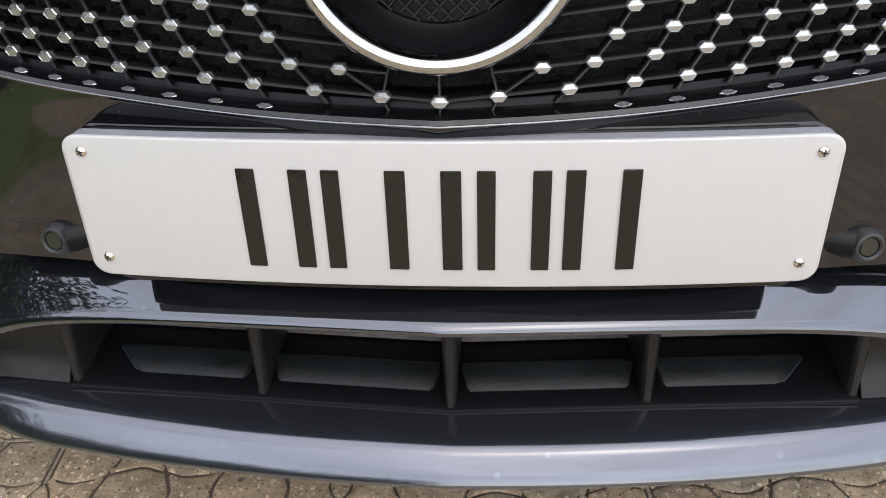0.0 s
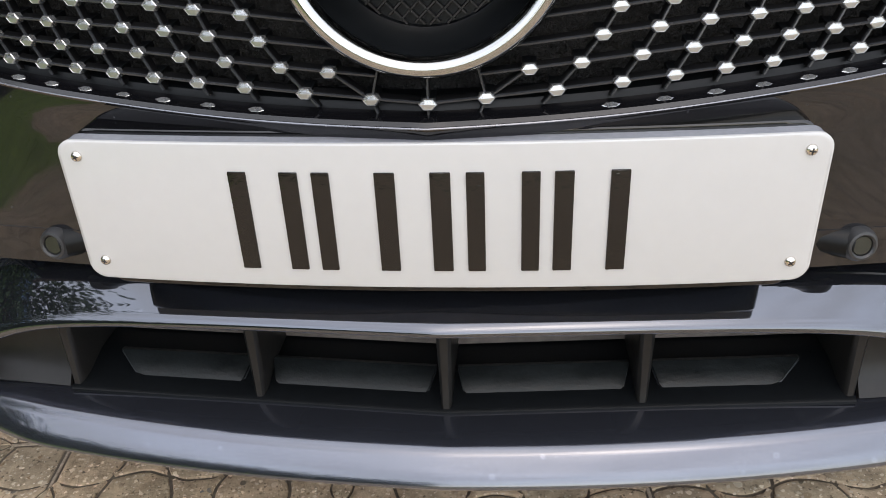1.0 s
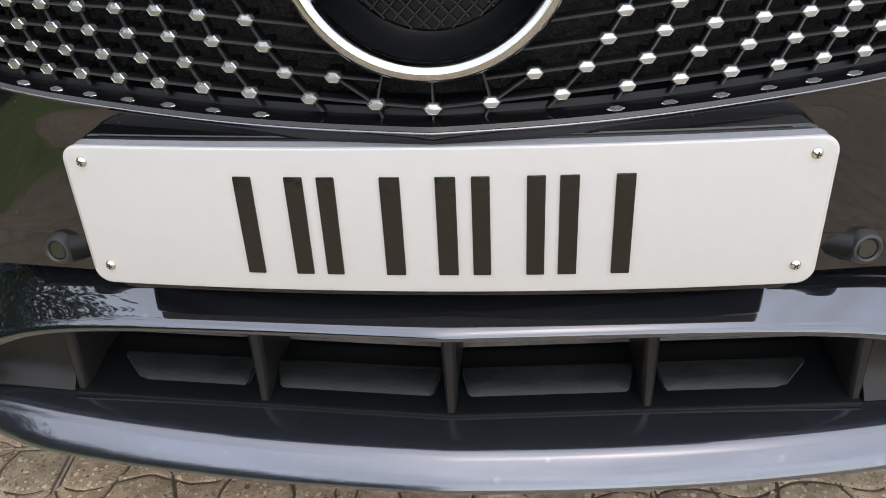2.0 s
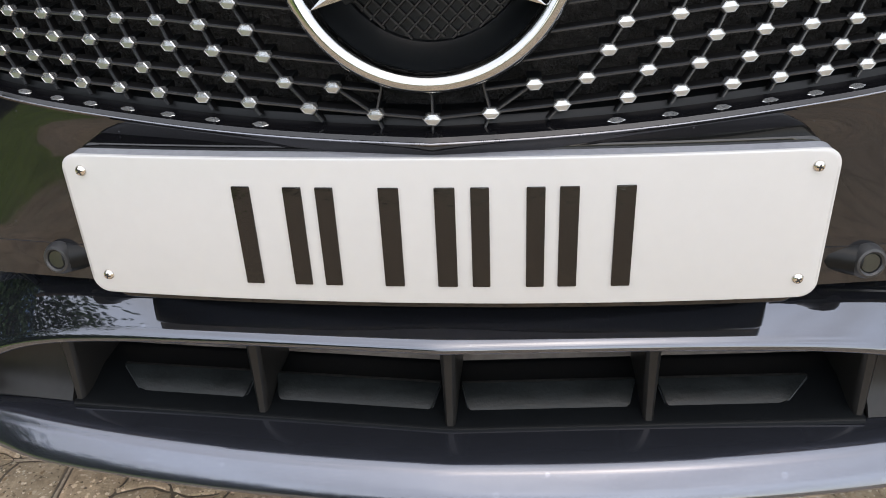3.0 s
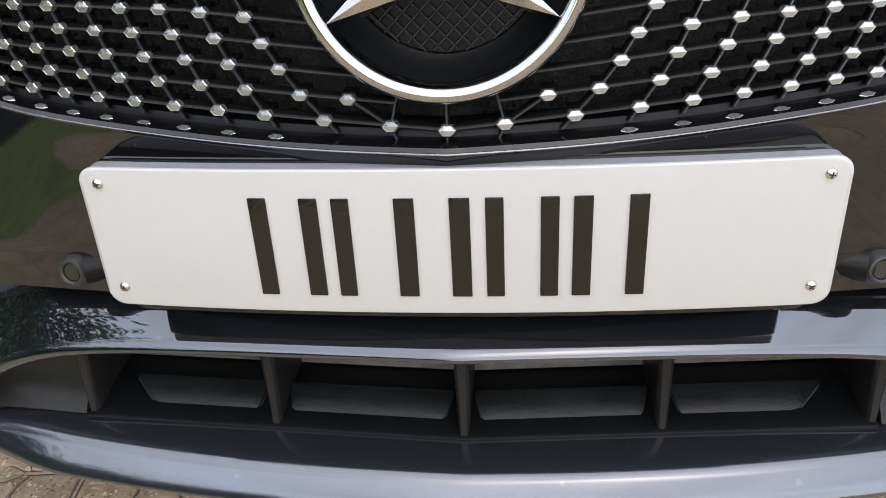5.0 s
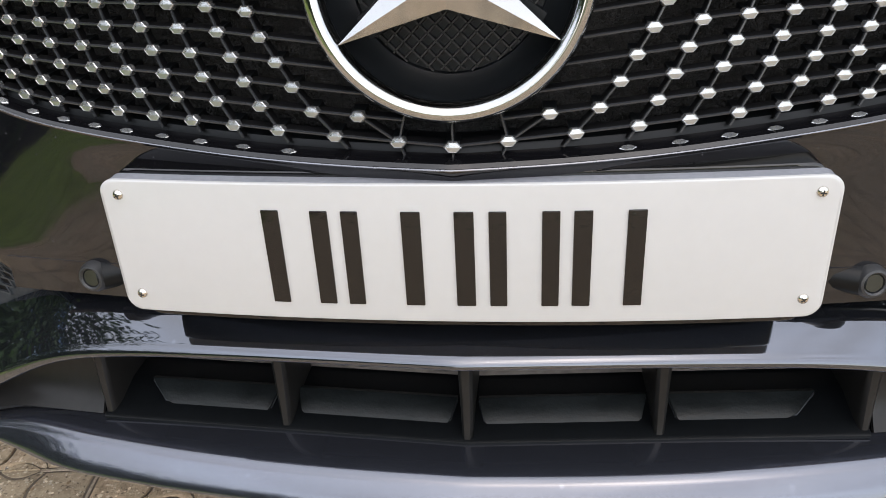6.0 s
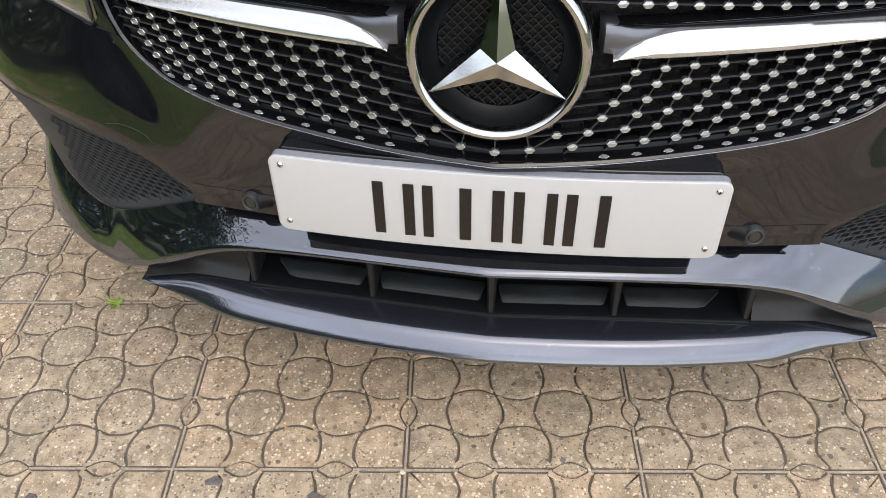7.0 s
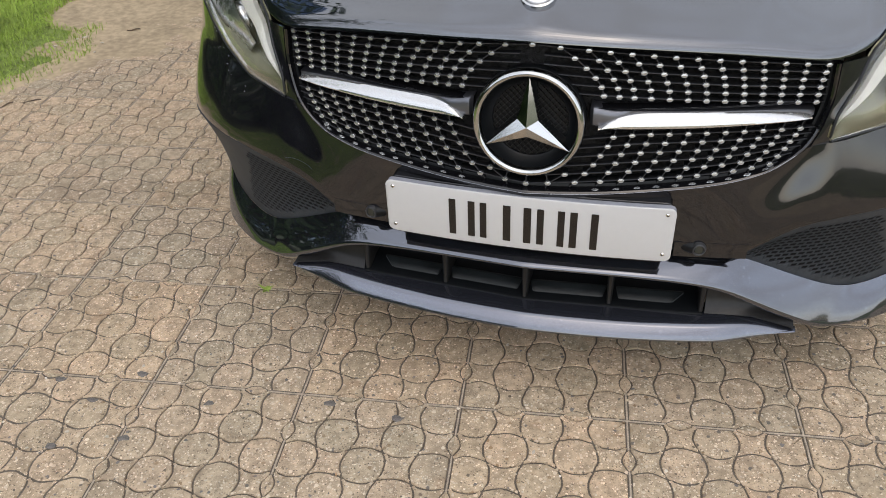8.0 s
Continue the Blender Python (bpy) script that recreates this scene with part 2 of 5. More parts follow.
    col, _ = stones(col, 130, .045, .30, tuple(c * .40 for c in tint), (tint[1] * .62, tint[1] * .59, tint[1] * .57))
    raised = n.new("ShaderNodeMath")
    raised.operation = 'ADD'
    l.new(s1, raised.inputs[0])
    l.new(s2, raised.inputs[1])
    geo = n.new("ShaderNodeNewGeometry")
    one = mix(span(geo.outputs["Random Per Island"], 0.0, 1.0), (0.92, 0.94, 0.93), (1.06, 1.02, 1.0))
    col = mix(1.0, col, one, 'MULTIPLY')
    rust = span(noise_(16, 4).outputs["Fac"], 0.58, 0.74, 0.0, 0.30)
    col = mix(rust, col, (tint[0] * .95, tint[1] * .72, tint[2] * .58))
    moss = span(noise_(11, 4).outputs["Color"], 0.56, 0.70, 0.0, 0.30)
    col = mix(moss, col, (tint[0] * .64, tint[1] * .67, tint[2] * .58))
    hue = mix(span(info.outputs["Random"], 0.0, 1.0), (0.93, 0.94, 0.95), (1.07, 1.03, 0.99))
    col = mix(1.0, col, hue, 'MULTIPLY')
    l.new(col, p.inputs["Base Color"])
    p.inputs["Roughness"].default_value = 0.88
    p.inputs["Specular IOR Level"].default_value = 0.25
    h = n.new("ShaderNodeMath")
    h.operation = 'ADD'
    l.new(noise_(180, 4, 0.75).outputs["Fac"], h.inputs[0])
    l.new(raised.outputs[0], h.inputs[1])
    b = n.new("ShaderNodeBump")
    b.inputs["Strength"].default_value, b.inputs["Distance"].default_value = 0.75, 0.003
    l.new(h.outputs[0], b.inputs["Height"])
    l.new(b.outputs[0], p.inputs["Normal"])
    return m


SLAB = concrete("slab_concrete", (0.408, 0.325, 0.229), (0.566, 0.452, 0.319), (0.80, 0.70, 0.55))
SAND = mat("joint_sand", (0.44, 0.365, 0.28), 0.95, vary=0.35, vary_scale=40, bump=0.6, bump_scale=300)
GAP = mat("joint_dirt", (0.130, 0.106, 0.080), 0.95, vary=0.4, vary_scale=50)
SOIL = mat("sandy_soil", (0.43, 0.335, 0.215), 0.95, vary=0.32, vary_scale=4, bump=0.5, bump_scale=120)
EARTH = mat("field_ground", (0.12, 0.13, 0.05), 0.95, vary=0.6, vary_scale=1.2, bump=0.5, bump_scale=20)
GRASS = mat("grass_blades", (0.31, 0.42, 0.070), 0.6, vary=0.5, vary_scale=6)
TURF = mat("turf", (0.19, 0.245, 0.06), 0.9, vary=0.5, vary_scale=14, bump=0.6, bump_scale=200)
LEAF = mat("tree_leaves", (0.045, 0.080, 0.020), 0.6, vary=0.5, vary_scale=1.5)
BARK = mat("bark", (0.10, 0.075, 0.05), 0.9, vary=0.4, vary_scale=12, bump=0.6, bump_scale=30)
TWIG = mat("dry_twig", (0.12, 0.085, 0.055), 0.9, vary=0.4, vary_scale=60)
FLINT = mat("dark_flint", (0.155, 0.140, 0.126), 0.8, vary=0.4, vary_scale=60, bump=0.3, bump_scale=200)
PEBBLE = mat("pale_stone", (0.55, 0.48, 0.38), 0.7, vary=0.3, vary_scale=40, bump=0.3, bump_scale=200)


GRIT = mat("mixed_grit", (0.42, 0.34, 0.25), 0.85, spec=0.25, bump=0.3, bump_scale=400)
gn = GRIT.node_tree.nodes
grit_of, grit_ramp = gn.new("ShaderNodeNewGeometry"), gn.new("ShaderNodeValToRGB")
grit_ramp.color_ramp.interpolation = 'CONSTANT'
for k_, (pos_, col_) in enumerate(((0, (.36, .28, .19)), (.26, (.55, .45, .32)), (.48, (.20, .15, .11)), (.62, (.72, .64, .52)), (.78, (.14, .125, .115)), (.88, (.45, .29, .17)), (.95, (.83, .79, .70)))):
    e_ = grit_ramp.color_ramp.elements[k_] if k_ < 2 else grit_ramp.color_ramp.elements.new(pos_)
    e_.position, e_.color = pos_, (*col_, 1)
GRIT.node_tree.links.new(grit_of.outputs["Random Per Island"], grit_ramp.inputs[0])
GRIT.node_tree.links.new(grit_ramp.outputs[0], gn["Principled BSDF"].inputs["Base Color"])


# ---- mesh helpers ----
def part(name, bm, material, parent=None, label="", sharp=35.0, flat=False):
    """Links a bmesh as one mesh object, under a thing or a part."""
    me = bpy.data.meshes.new(name)
    bm.normal_update()
    bm.to_mesh(me)
    bm.free()
    for mm in (material if isinstance(material, (list, tuple)) else [material]):
        me.materials.append(mm)
    if not flat and len(me.polygons):
        me.shade_smooth()
        me.set_sharp_from_angle(angle=radians(sharp))
    ob = new(name, me)
    if parent:
        ob.parent = parent
    return tagged(ob, label)


def thing(name, label, category, group="", at=(0, 0, 0)):
    ob = new(name)
    ob.location = at
    return tagged(ob, label, category, group)


def spline(points, steps):
    """Catmull-Rom through points, `steps` per span."""
    p = np.array(points, float)
    p = np.vstack([2 * p[0] - p[1], p, 2 * p[-1] - p[-2]])
    out = []
    for i in range(1, len(p) - 2):
        for k in range(steps):
            t = k / steps
            out.append(0.5 * (2 * p[i] + (p[i + 1] - p[i - 1]) * t + (2 * p[i - 1] - 5 * p[i] + 4 * p[i + 1] - p[i + 2]) * t * t
                              + (3 * p[i] - p[i - 1] - 3 * p[i + 1] + p[i + 2]) * t ** 3))
    out.append(p[-2])
    return np.array(out)


def lerp_table(x, xs, ys):
    return float(np.interp(x, xs, ys))


def smooth01(v):
    v = min(1.0, max(0.0, v))
    return v * v * (3 - 2 * v)


def sheet(P, thick=0.003, bm=None, flip=False):
    """A skin over the grid of points P (rows x columns x 3) with a back side and rims."""
    bm = bm or bmesh.new()
    P = np.array(P, float)
    du, dv = np.gradient(P, axis=1), np.gradient(P, axis=0)
    nrm = np.cross(du, dv)
    nrm /= np.linalg.norm(nrm, axis=2, keepdims=True) + 1e-12
    if flip:
        nrm = -nrm
    r, c = P.shape[:2]
    F = [[bm.verts.new(P[i, j]) for j in range(c)] for i in range(r)]
    B = [[bm.verts.new(P[i, j] - nrm[i, j] * thick) for j in range(c)] for i in range(r)]

    def quad(a, b, cc, d):
        if flip:
            a, b, cc, d = d, cc, b, a
        try:
            bm.faces.new((a, b, cc, d))
        except ValueError:
            pass
    for i in range(r - 1):
        for j in range(c - 1):
            quad(F[i][j], F[i][j + 1], F[i + 1][j + 1], F[i + 1][j])
            quad(B[i][j], B[i + 1][j], B[i + 1][j + 1], B[i][j + 1])
    for j in range(c - 1):
        quad(F[0][j], B[0][j], B[0][j + 1], F[0][j + 1])
        quad(F[-1][j], F[-1][j + 1], B[-1][j + 1], B[-1][j])
    for i in range(r - 1):
        quad(F[i][0], F[i + 1][0], B[i + 1][0], B[i][0])
        quad(F[i][-1], B[i][-1], B[i + 1][-1], F[i + 1][-1])
    return bm


def sweep(path, section, ups=None, bm=None, closed=False, caps=True):
    """Sweeps a closed section (list of (side, out)) along a path; out is the given up vector at each point."""
    bm = bm or bmesh.new()
    path = [Vector(p) for p in path]
    n = len(path)
    rings = []
    for i, p in enumerate(path):
        if closed:
            t = path[(i + 1) % n] - path[i - 1]
        else:
            t = path[min(n - 1, i + 1)] - path[max(0, i - 1)]
        t.normalize()
        up = Vector(ups[i]) if ups is not None else Vector((0, 0, 1))
        side = t.cross(up).normalized()
        up = side.cross(t).normalized()
        rings.append([bm.verts.new(p + side * a + up * b) for a, b in section])
    m = len(section)
    for i in range(n if closed else n - 1):
        A, B = rings[i], rings[(i + 1) % n]
        for k in range(m):
            bm.faces.new((A[k], A[(k + 1) % m], B[(k + 1) % m], B[k]))
    if caps and not closed:
        bm.faces.new(rings[0][::-1])
        bm.faces.new(rings[-1])
    bmesh.ops.recalc_face_normals(bm, faces=bm.faces)
    return bm


def round_section(r, n=8, rx=None):
    rx = rx or r
    return [(rx * math.cos(2 * math.pi * k / n), r * math.sin(2 * math.pi * k / n)) for k in range(n)]


def box(bm, lo, hi, bevel=0.0, m=Matrix()):
    c = bmesh.ops.create_cube(bm, size=1.0)
    d = [h - l for l, h in zip(lo, hi)]
    for v in c["verts"]:
        v.co = m @ Vector([(l + h) / 2 + v.co[k] * d[k] for k, (l, h) in enumerate(zip(lo, hi))])
    if bevel:
        bmesh.ops.bevel(bm, geom=list({e for v in c["verts"] for e in v.link_edges}), offset=bevel, segments=2, affect='EDGES', profile=0.6)
    return bm


def lathe(profile, m=Matrix(), n=32, bm=None):
    """Turns (radius, height) pairs about z."""
    bm = bm or bmesh.new()
    rings = []
    for r, h in profile:
        if r < 1e-6:
            rings.append([bm.verts.new(m @ Vector((0, 0, h)))])
        else:
            rings.append([bm.verts.new(m @ Vector((r * math.cos(2 * math.pi * k / n), r * math.sin(2 * math.pi * k / n), h))) for k in range(n)])
    for A, B in zip(rings, rings[1:]):
        for k in range(n):
            q = [A[k % len(A)], A[(k + 1) % len(A)], B[(k + 1) % len(B)], B[k % len(B)]]
            q = list(dict.fromkeys(q))
            if len(q) > 2:
                bm.faces.new(q)
    bmesh.ops.recalc_face_normals(bm, faces=bm.faces)
    return bm


# ---- the car's skin: three plan curves at three heights, right half ----
PLAN_TOP = spline([(0, .020), (.15, .026), (.31, .057), (.39, .087), (.5, .122), (.6, .178), (.7, .246), (.78, .335), (.83, .43), (.862, .58), (.875, .85), (.88, 1.25)], 8)
PLAN_MID = spline([(0, .020), (.15, .028), (.31, .047), (.39, .058), (.5, .075), (.6, .110), (.7, .164), (.8, .256), (.855, .385), (.882, .56), (.89, .85), (.89, 1.25)], 8)
PLAN_LOW = spline([(0, -.012), (.15, .002), (.31, .024), (.39, .034), (.5, .054), (.585, .092), (.66, .150), (.725, .225), (.775, .33), (.81, .50), (.825, .85), (.83, 1.25)], 8)
UMAX = len(PLAN_MID) - 1


def grille_y(x, z):
    return .002 + .11 * abs(x) + .27 * x * x + .12 * (z - .498)


def skin(u, z, off=0.0):
    """A point of the skin at plan parameter u (0 to UMAX, sign gives the side) and height z."""
    s, q = (-1 if u < 0 else 1), min(UMAX, abs(u))
    i = min(UMAX - 1, int(q))
    f = q - i
    top, mid, low = (c[i] * (1 - f) + c[i + 1] * f for c in (PLAN_TOP, PLAN_MID, PLAN_LOW))
    if z > .38:
        p = mid + (top - mid) * min(1.0, max(0.0, (z - .385) / .215)) ** (1.05 + .75 * smooth01((mid[0] - .42) / .12))
    else:
        p = low + (mid - low) * smooth01((z - .18) / .20)
    if z > .60:
        p = p + np.array((0, .35 * (z - .60) * smooth01((p[0] - .48) / .06)))
    if off:
        d = PLAN_MID[i + 1] - PLAN_MID[i]
        d /= np.linalg.norm(d)
        p = p + np.array((d[1], -d[0])) * off
    return np.array((s * p[0], p[1], z))


MID_X = PLAN_MID[:, 0] + np.arange(UMAX + 1) * 1e-7


def u_at(x):
    return math.copysign(float(np.interp(abs(x), MID_X, np.arange(UMAX + 1))), x)


# grille outline: half width against height, and lower edge against x
OUT_X = [0, .08, .15, .23, .30, .35, .40, .43, .453, .467, .478, .487]
OUT_Z = [.481, .4815, .4835, .488, .493, .4995, .512, .528, .547, .565, .592, .640]
TOP_X = [0, .14, .30, .474, .52]
TOP_Z = [.750, .743, .729, .707, .699]

car = thing("car", "black hatchback with a chrome-studded grille, parked on concrete slabs", "car")


BUMPER_LOW_X = [0, .280, .298, .385, .41, .44, .47, .50, .55, .62, .76, .86]
BUMPER_LOW_Z = [.374, .374, .350, .348, .367, .389, .408, .420, .430, .437, .440, .440]


def bumper():
    """Painted front skin from the grille's edge to the fog vents, wrapping round the corners."""
    us = np.linspace(-UMAX, UMAX, 241)
    top_x = [0, .08, .15, .23, .30, .35, .40, .43, .452, .465, .495, .545, .593, .625, .662, .689, .721, .78, .85, .9]
    top_z = [.481, .4815, .4835, .488, .493, .4995, .512, .528, .547, .562, .569, .577, .586, .604, .622, .643, .658, .69, .72, .74]
    low_x, low_z = BUMPER_LOW_X, BUMPER_LOW_Z
    cols = []
    for u in us:
        q = skin(u, .42)
        x, y = abs(q[0]), q[1]
        zt, zb = lerp_table(x, top_x, top_z) + .0042 * smooth01((.465 - x) / .03), lerp_table(x, low_x, low_z)
        if y > .45:
            zt = lerp_table(y, [.45, .8, 1.25], [.70, .80, .86])
            arch = .30 + math.sqrt(max(0.0, .36 ** 2 - (y - .86) ** 2)) if abs(y - .86) < .36 else 0
            zb = max(lerp_table(y, [1.15, 1.20], [.435, .20]), arch)
        col = []
        for v in np.linspace(0, 1, 17):
            z = zb + (zt - zb) * v
            p = skin(u, z)
            if x < .515:
                wd = lerp_table(x, [.32, .42], [.035, .095])
                k = smooth01((z - (zt - wd)) / wd) * smooth01((.515 - x) / .06)
                p[1] += k * (grille_y(p[0], z) - .010 - p[1])
            # rolled lower edge
            p[1] += .012 * (1 - min(1, v / .10)) ** 2
            col.append(p)
        cols.append(col)
    P = np.array(cols).transpose(1, 0, 2)
    bm = sheet(P, .004)
    # horns between the grille's flanks and the headlights
    for s in (-1, 1):
        rows = []
        for z in np.linspace(.558, .702, 12):
            xi = lerp_table(z, [.558, .592, .64, .702], [.465, .479, .488, .487])
            xo = lerp_table(z, [.558, .58, .612, .639, .665, .704], [.497, .494, .497, .509, .522, .535])
            rows.append([(s * x, grille_y(x, z) - .010 + (x - xi) / (xo - xi) * (lerp_table(z, [.558, .612, .639, .665, .704], [.117, .119, .133, .150, .172]) - grille_y(xo, z) + .010), z) for x in np.linspace(xi, xo, 8)])
        sheet(np.array(rows), .004, bm, flip=s < 0)
    body = part("bumper", bm, BUMPER_PAINT, car, "glossy black painted bumper")
    mark = []
    for x, z in spline([(-.500, .4515), (-.482, .4535), (-.464, .4500), (-.450, .4440), (-.4415, .4360)], 5):
        q = skin(u_at(x), z, .0006)
        mark.append(Vector(q))
    part("scratch", sweep(mark, round_section(.0003, 5)), RIB, body, "thin pale scratch in the paint")
    # pale flecks of dried dirt under a headlight
    prng = random.Random(17)
    for k in range(11):
        x, z = prng.uniform(.60, .72), 0.0
        z = .585 + (x - .60) * .62 - prng.uniform(.012, .045)
        fl = bmesh.ops.create_icosphere
        fb = bmesh.new()
        fl(fb, subdivisions=1, radius=1.0, matrix=Matrix.Translation(Vector(skin(-u_at(x), z, .0004))) @ Matrix.Rotation(radians(-40), 4, 'Z') @ Matrix.Diagonal((prng.uniform(.0015, .0045), .0007, prng.uniform(.0008, .0016), 1)))
        part("dirt_fleck", fb, PLATE_EDGE, body)
    return body


bumper()


WING_T = spline(np.array(([0, .20, .335, .385, .45, .55, .60, .65, .70, .75, .80, .84, .865],
                          [.052, .062, .076, .087, .108, .137, .170, .200, .241, .288, .350, .44, .60],
                          [.353, .351, .347, .337, .304, .257, .232, .228, .231, .236, .246, .258, .268])).T, 9)
WING_B = spline(np.array(([0, .20, .335, .39, .455, .53, .57, .612, .660, .710, .762, .812, .850],
                          [-.018, .000, .021, .032, .047, .077, .100, .128, .160, .200, .252, .325, .58],
                          [.3285, .323, .3085, .284, .246, .198, .182, .171, .166, .163, .161, .161, .164])).T, 9)


def relax(a, rounds=60):
    """Evens out a half curve; its first point lies on the car's middle."""
    a = a.copy()
    mirror = np.array((-1, 1, 1))
    for _ in range(rounds):
        p = np.vstack([a[1:2] * mirror, a, 2 * a[-1:] - a[-2:-1]])
        b = .25 * p[:-2] + .5 * p[1:-1] + .25 * p[2:]
        b[0], b[-1] = a[0], a[-1]
        a = b
    return a


WING_T, WING_B = relax(WING_T), relax(WING_B)


def blade():
    """Wing-shaped strip under the number plate: a nearly flat top, a round nose, and a flare into the lower corners."""
    bulge = [.003, .003, .003, .003, .003, .003, .003, .004, .006, .007, .008, .008, .008]
    n = len(WING_T)
    bg = np.interp(np.linspace(0, 12, n), np.arange(13), bulge)
    cols = []
    for c in range(-(n - 1), n):
        i, s_ = abs(c), (-1 if c < 0 else 1)
        T, B = WING_T[i], WING_B[i]
        flare = smooth01((T[0] - .30) / .25)
        along = (B - T) / np.linalg.norm(B - T)
        out = np.array((.40 * flare, -.55 - .1 * flare, .75 - .15 * flare))
        out -= along * out.dot(along)
        out /= np.linalg.norm(out)
        r = .0060 + .0030 * flare * (1 - smooth01((T[0] - .50) / .12))
        reach = r * (2.1 - 1.1 * flare)
        Q = B - along * reach
        col = [T + (Q - T) * v + out * bg[i] * math.sin(math.pi * v * .80) for v in np.linspace(0, 1, 16)]
        centre = col[-1] - out * r
        for k in range(1, 10):
            th = radians(102) * k / 9
            col.append(centre + out * math.cos(th) * r + along * math.sin(th) * reach)
        col.append(col[-1] + np.array((0, .028, .002)))
        cols.append([(s_ * p[0], p[1], p[2]) for p in col])
    part("blade", sheet(np.array(cols).transpose(1, 0, 2), .003, flip=True), BLADE_PAINT, car, "glossy black blade flaring into the lower corners", sharp=50)


blade()


def lip():
    """The splitter lip: a flat upper land, a sloped front face and a thin lower edge, tapering to the tips."""
    xs = np.linspace(-.512, .512, 97)
    sec = [(.050, .2205), (.040, .2215), (.020, .2200), (.004, .2175), (-.008, .2145), (-.0145, .2115), (-.0168, .2090), (-.0240, .2000), (-.0300, .1925), (-.0312, .1885), (-.0295, .1855), (.02, .184), (.09, .184)]
    P = []
    for y, z in sec:
        row = []
        for x in xs:
            a = abs(x) / .512
            tip = smooth01((a - .68) / .32) ** 1.2
            front = .006 * a + .065 * a ** 2.2
            yy = front - .018 * tip + (y + .018 * tip) * (1 - .88 * tip) + (.008 * a - .004)
            land = .016 + .10 * abs(x) + .004
            if y >= .03:
                yy = max(yy, (land + (y - .04)) * (1 - tip ** 3) + yy * tip ** 3)
            zz = .1955 + .002 * tip + (z - .1955) * (1 - .93 * tip ** 1.5)
            row.append((x, yy, zz))
        P.append(row)
    part("splitter_lip", sheet(P, .003, flip=True), LIP_PAINT, car, "black lip with dust and dried water spots")


lip()


def vents():
    """Lower air vents: ducts, sloped floor panels, dividers and end panels."""
    duct = bmesh.new()
    xs = np.linspace(-.339, .339, 31)
    rows = [[(x, y + .07 * abs(x), z) for x in xs] for y, z in ((.0195, .2195), (.0195, .2217), (.0205, .2222), (.040, .2235), (.066, .2315), (.10, .232), (.176, .234), (.178, .330), (.045, .3215))]
    sheet(rows, .002, duct, flip=True)
    body = part("lower_vent", duct, DISH, car, "matt black lower air vent")
    for i in range(4):
        a, b = -.335 + i * .1665, -.335 + (i + 1) * .1665
        a, b = a + .010 + (.020 if i == 0 else 0), b - .009 - (.020 if i == 3 else 0)
        r = []
        for v, (y, z) in enumerate(((.0415, .2248), (.0420, .2260), (.0510, .2308), (.0600, .2346), (.0625, .2334))):
            k = max(0.0, 1 - v / 3)
            r.append([(x, y + .07 * abs(x), z) for x in np.linspace(a + k * (.028 if i == 0 else .008), b - k * (.028 if i == 3 else .008), 12)])
        panel = part("floor_panel", sheet(r, .004, flip=True), DUSTY, body)
        rim = [Vector((x, y + .07 * abs(x) - .0006, z + .0004)) for x, y, z in [(q[0], q[1] - .07 * abs(q[0]), q[2]) for q in (r[3][0], r[2][0], *r[1], r[2][-1], r[3][-1])]]
        part("panel_rim", sweep(rim, round_section(.0007, 5)), GREY_PLASTIC, panel)
    back = [[(x, .096 + .07 * abs(x) + .013 * v, .236 + .092 * v) for x in np.linspace(-.345, .345, 21)] for v in (0, .5, 1)]
    part("back_wall", sheet(back, .004), DUCT, body, "black back wall of the duct, coloured with the ground's brown reflection")
    for x in (-.335, -.1635, 0, .1635, .335):
        yf = .0275 + .075 * abs(x)
        prof = [(0.0062, 0), (.0056, -.004), (.0030, -.0065), (-.0030, -.0065), (-.0056, -.004), (-.0062, 0), (-.0085, .09), (.0085, .09)]
        bm = bmesh.new()
        rings = []
        for z, pull in ((.2200, -.002), (.226, 0), (.26, .002), (.322 - .05 * x * x * 2, .004)):
            rings.append([bm.verts.new((x + a * (.72 + .5 * (z - .22) / .1), yf + b + pull, z)) for a, b in prof])
        for A, B in zip(rings, rings[1:]):
            for k in range(len(prof)):
                bm.faces.new((A[k], A[(k + 1) % len(prof)], B[(k + 1) % len(prof)], B[k]))
        bm.faces.new(rings[0])
        bm.faces.new(rings[-1])
        bmesh.ops.recalc_face_normals(bm, faces=bm.faces)
        part("divider", bm, VENT_PLASTIC, body)
    for s in (-1, 1):
        r = []
        for v in np.linspace(0, 1, 9):
            row = []
            for x in np.linspace(.343, .508, 24):
                zt = lerp_table(x, [.343, .385, .45, .53], [.306, .284, .248, .201])
                zb = lerp_table(x, [.343, .43, .50, .532], [.2215, .2225, .208, .1935])
                y = .016 + .10 * x + .012 - .016 * (1 - v) ** 5 - .004 * smooth01((x - .42) / .10)
                row.append((s * x, y + .008 * v, zb + (zt - zb) * v))
            r.append(row)
        part("end_panel", sheet(r, .004, flip=s < 0), VENT_PLASTIC, body)


vents()


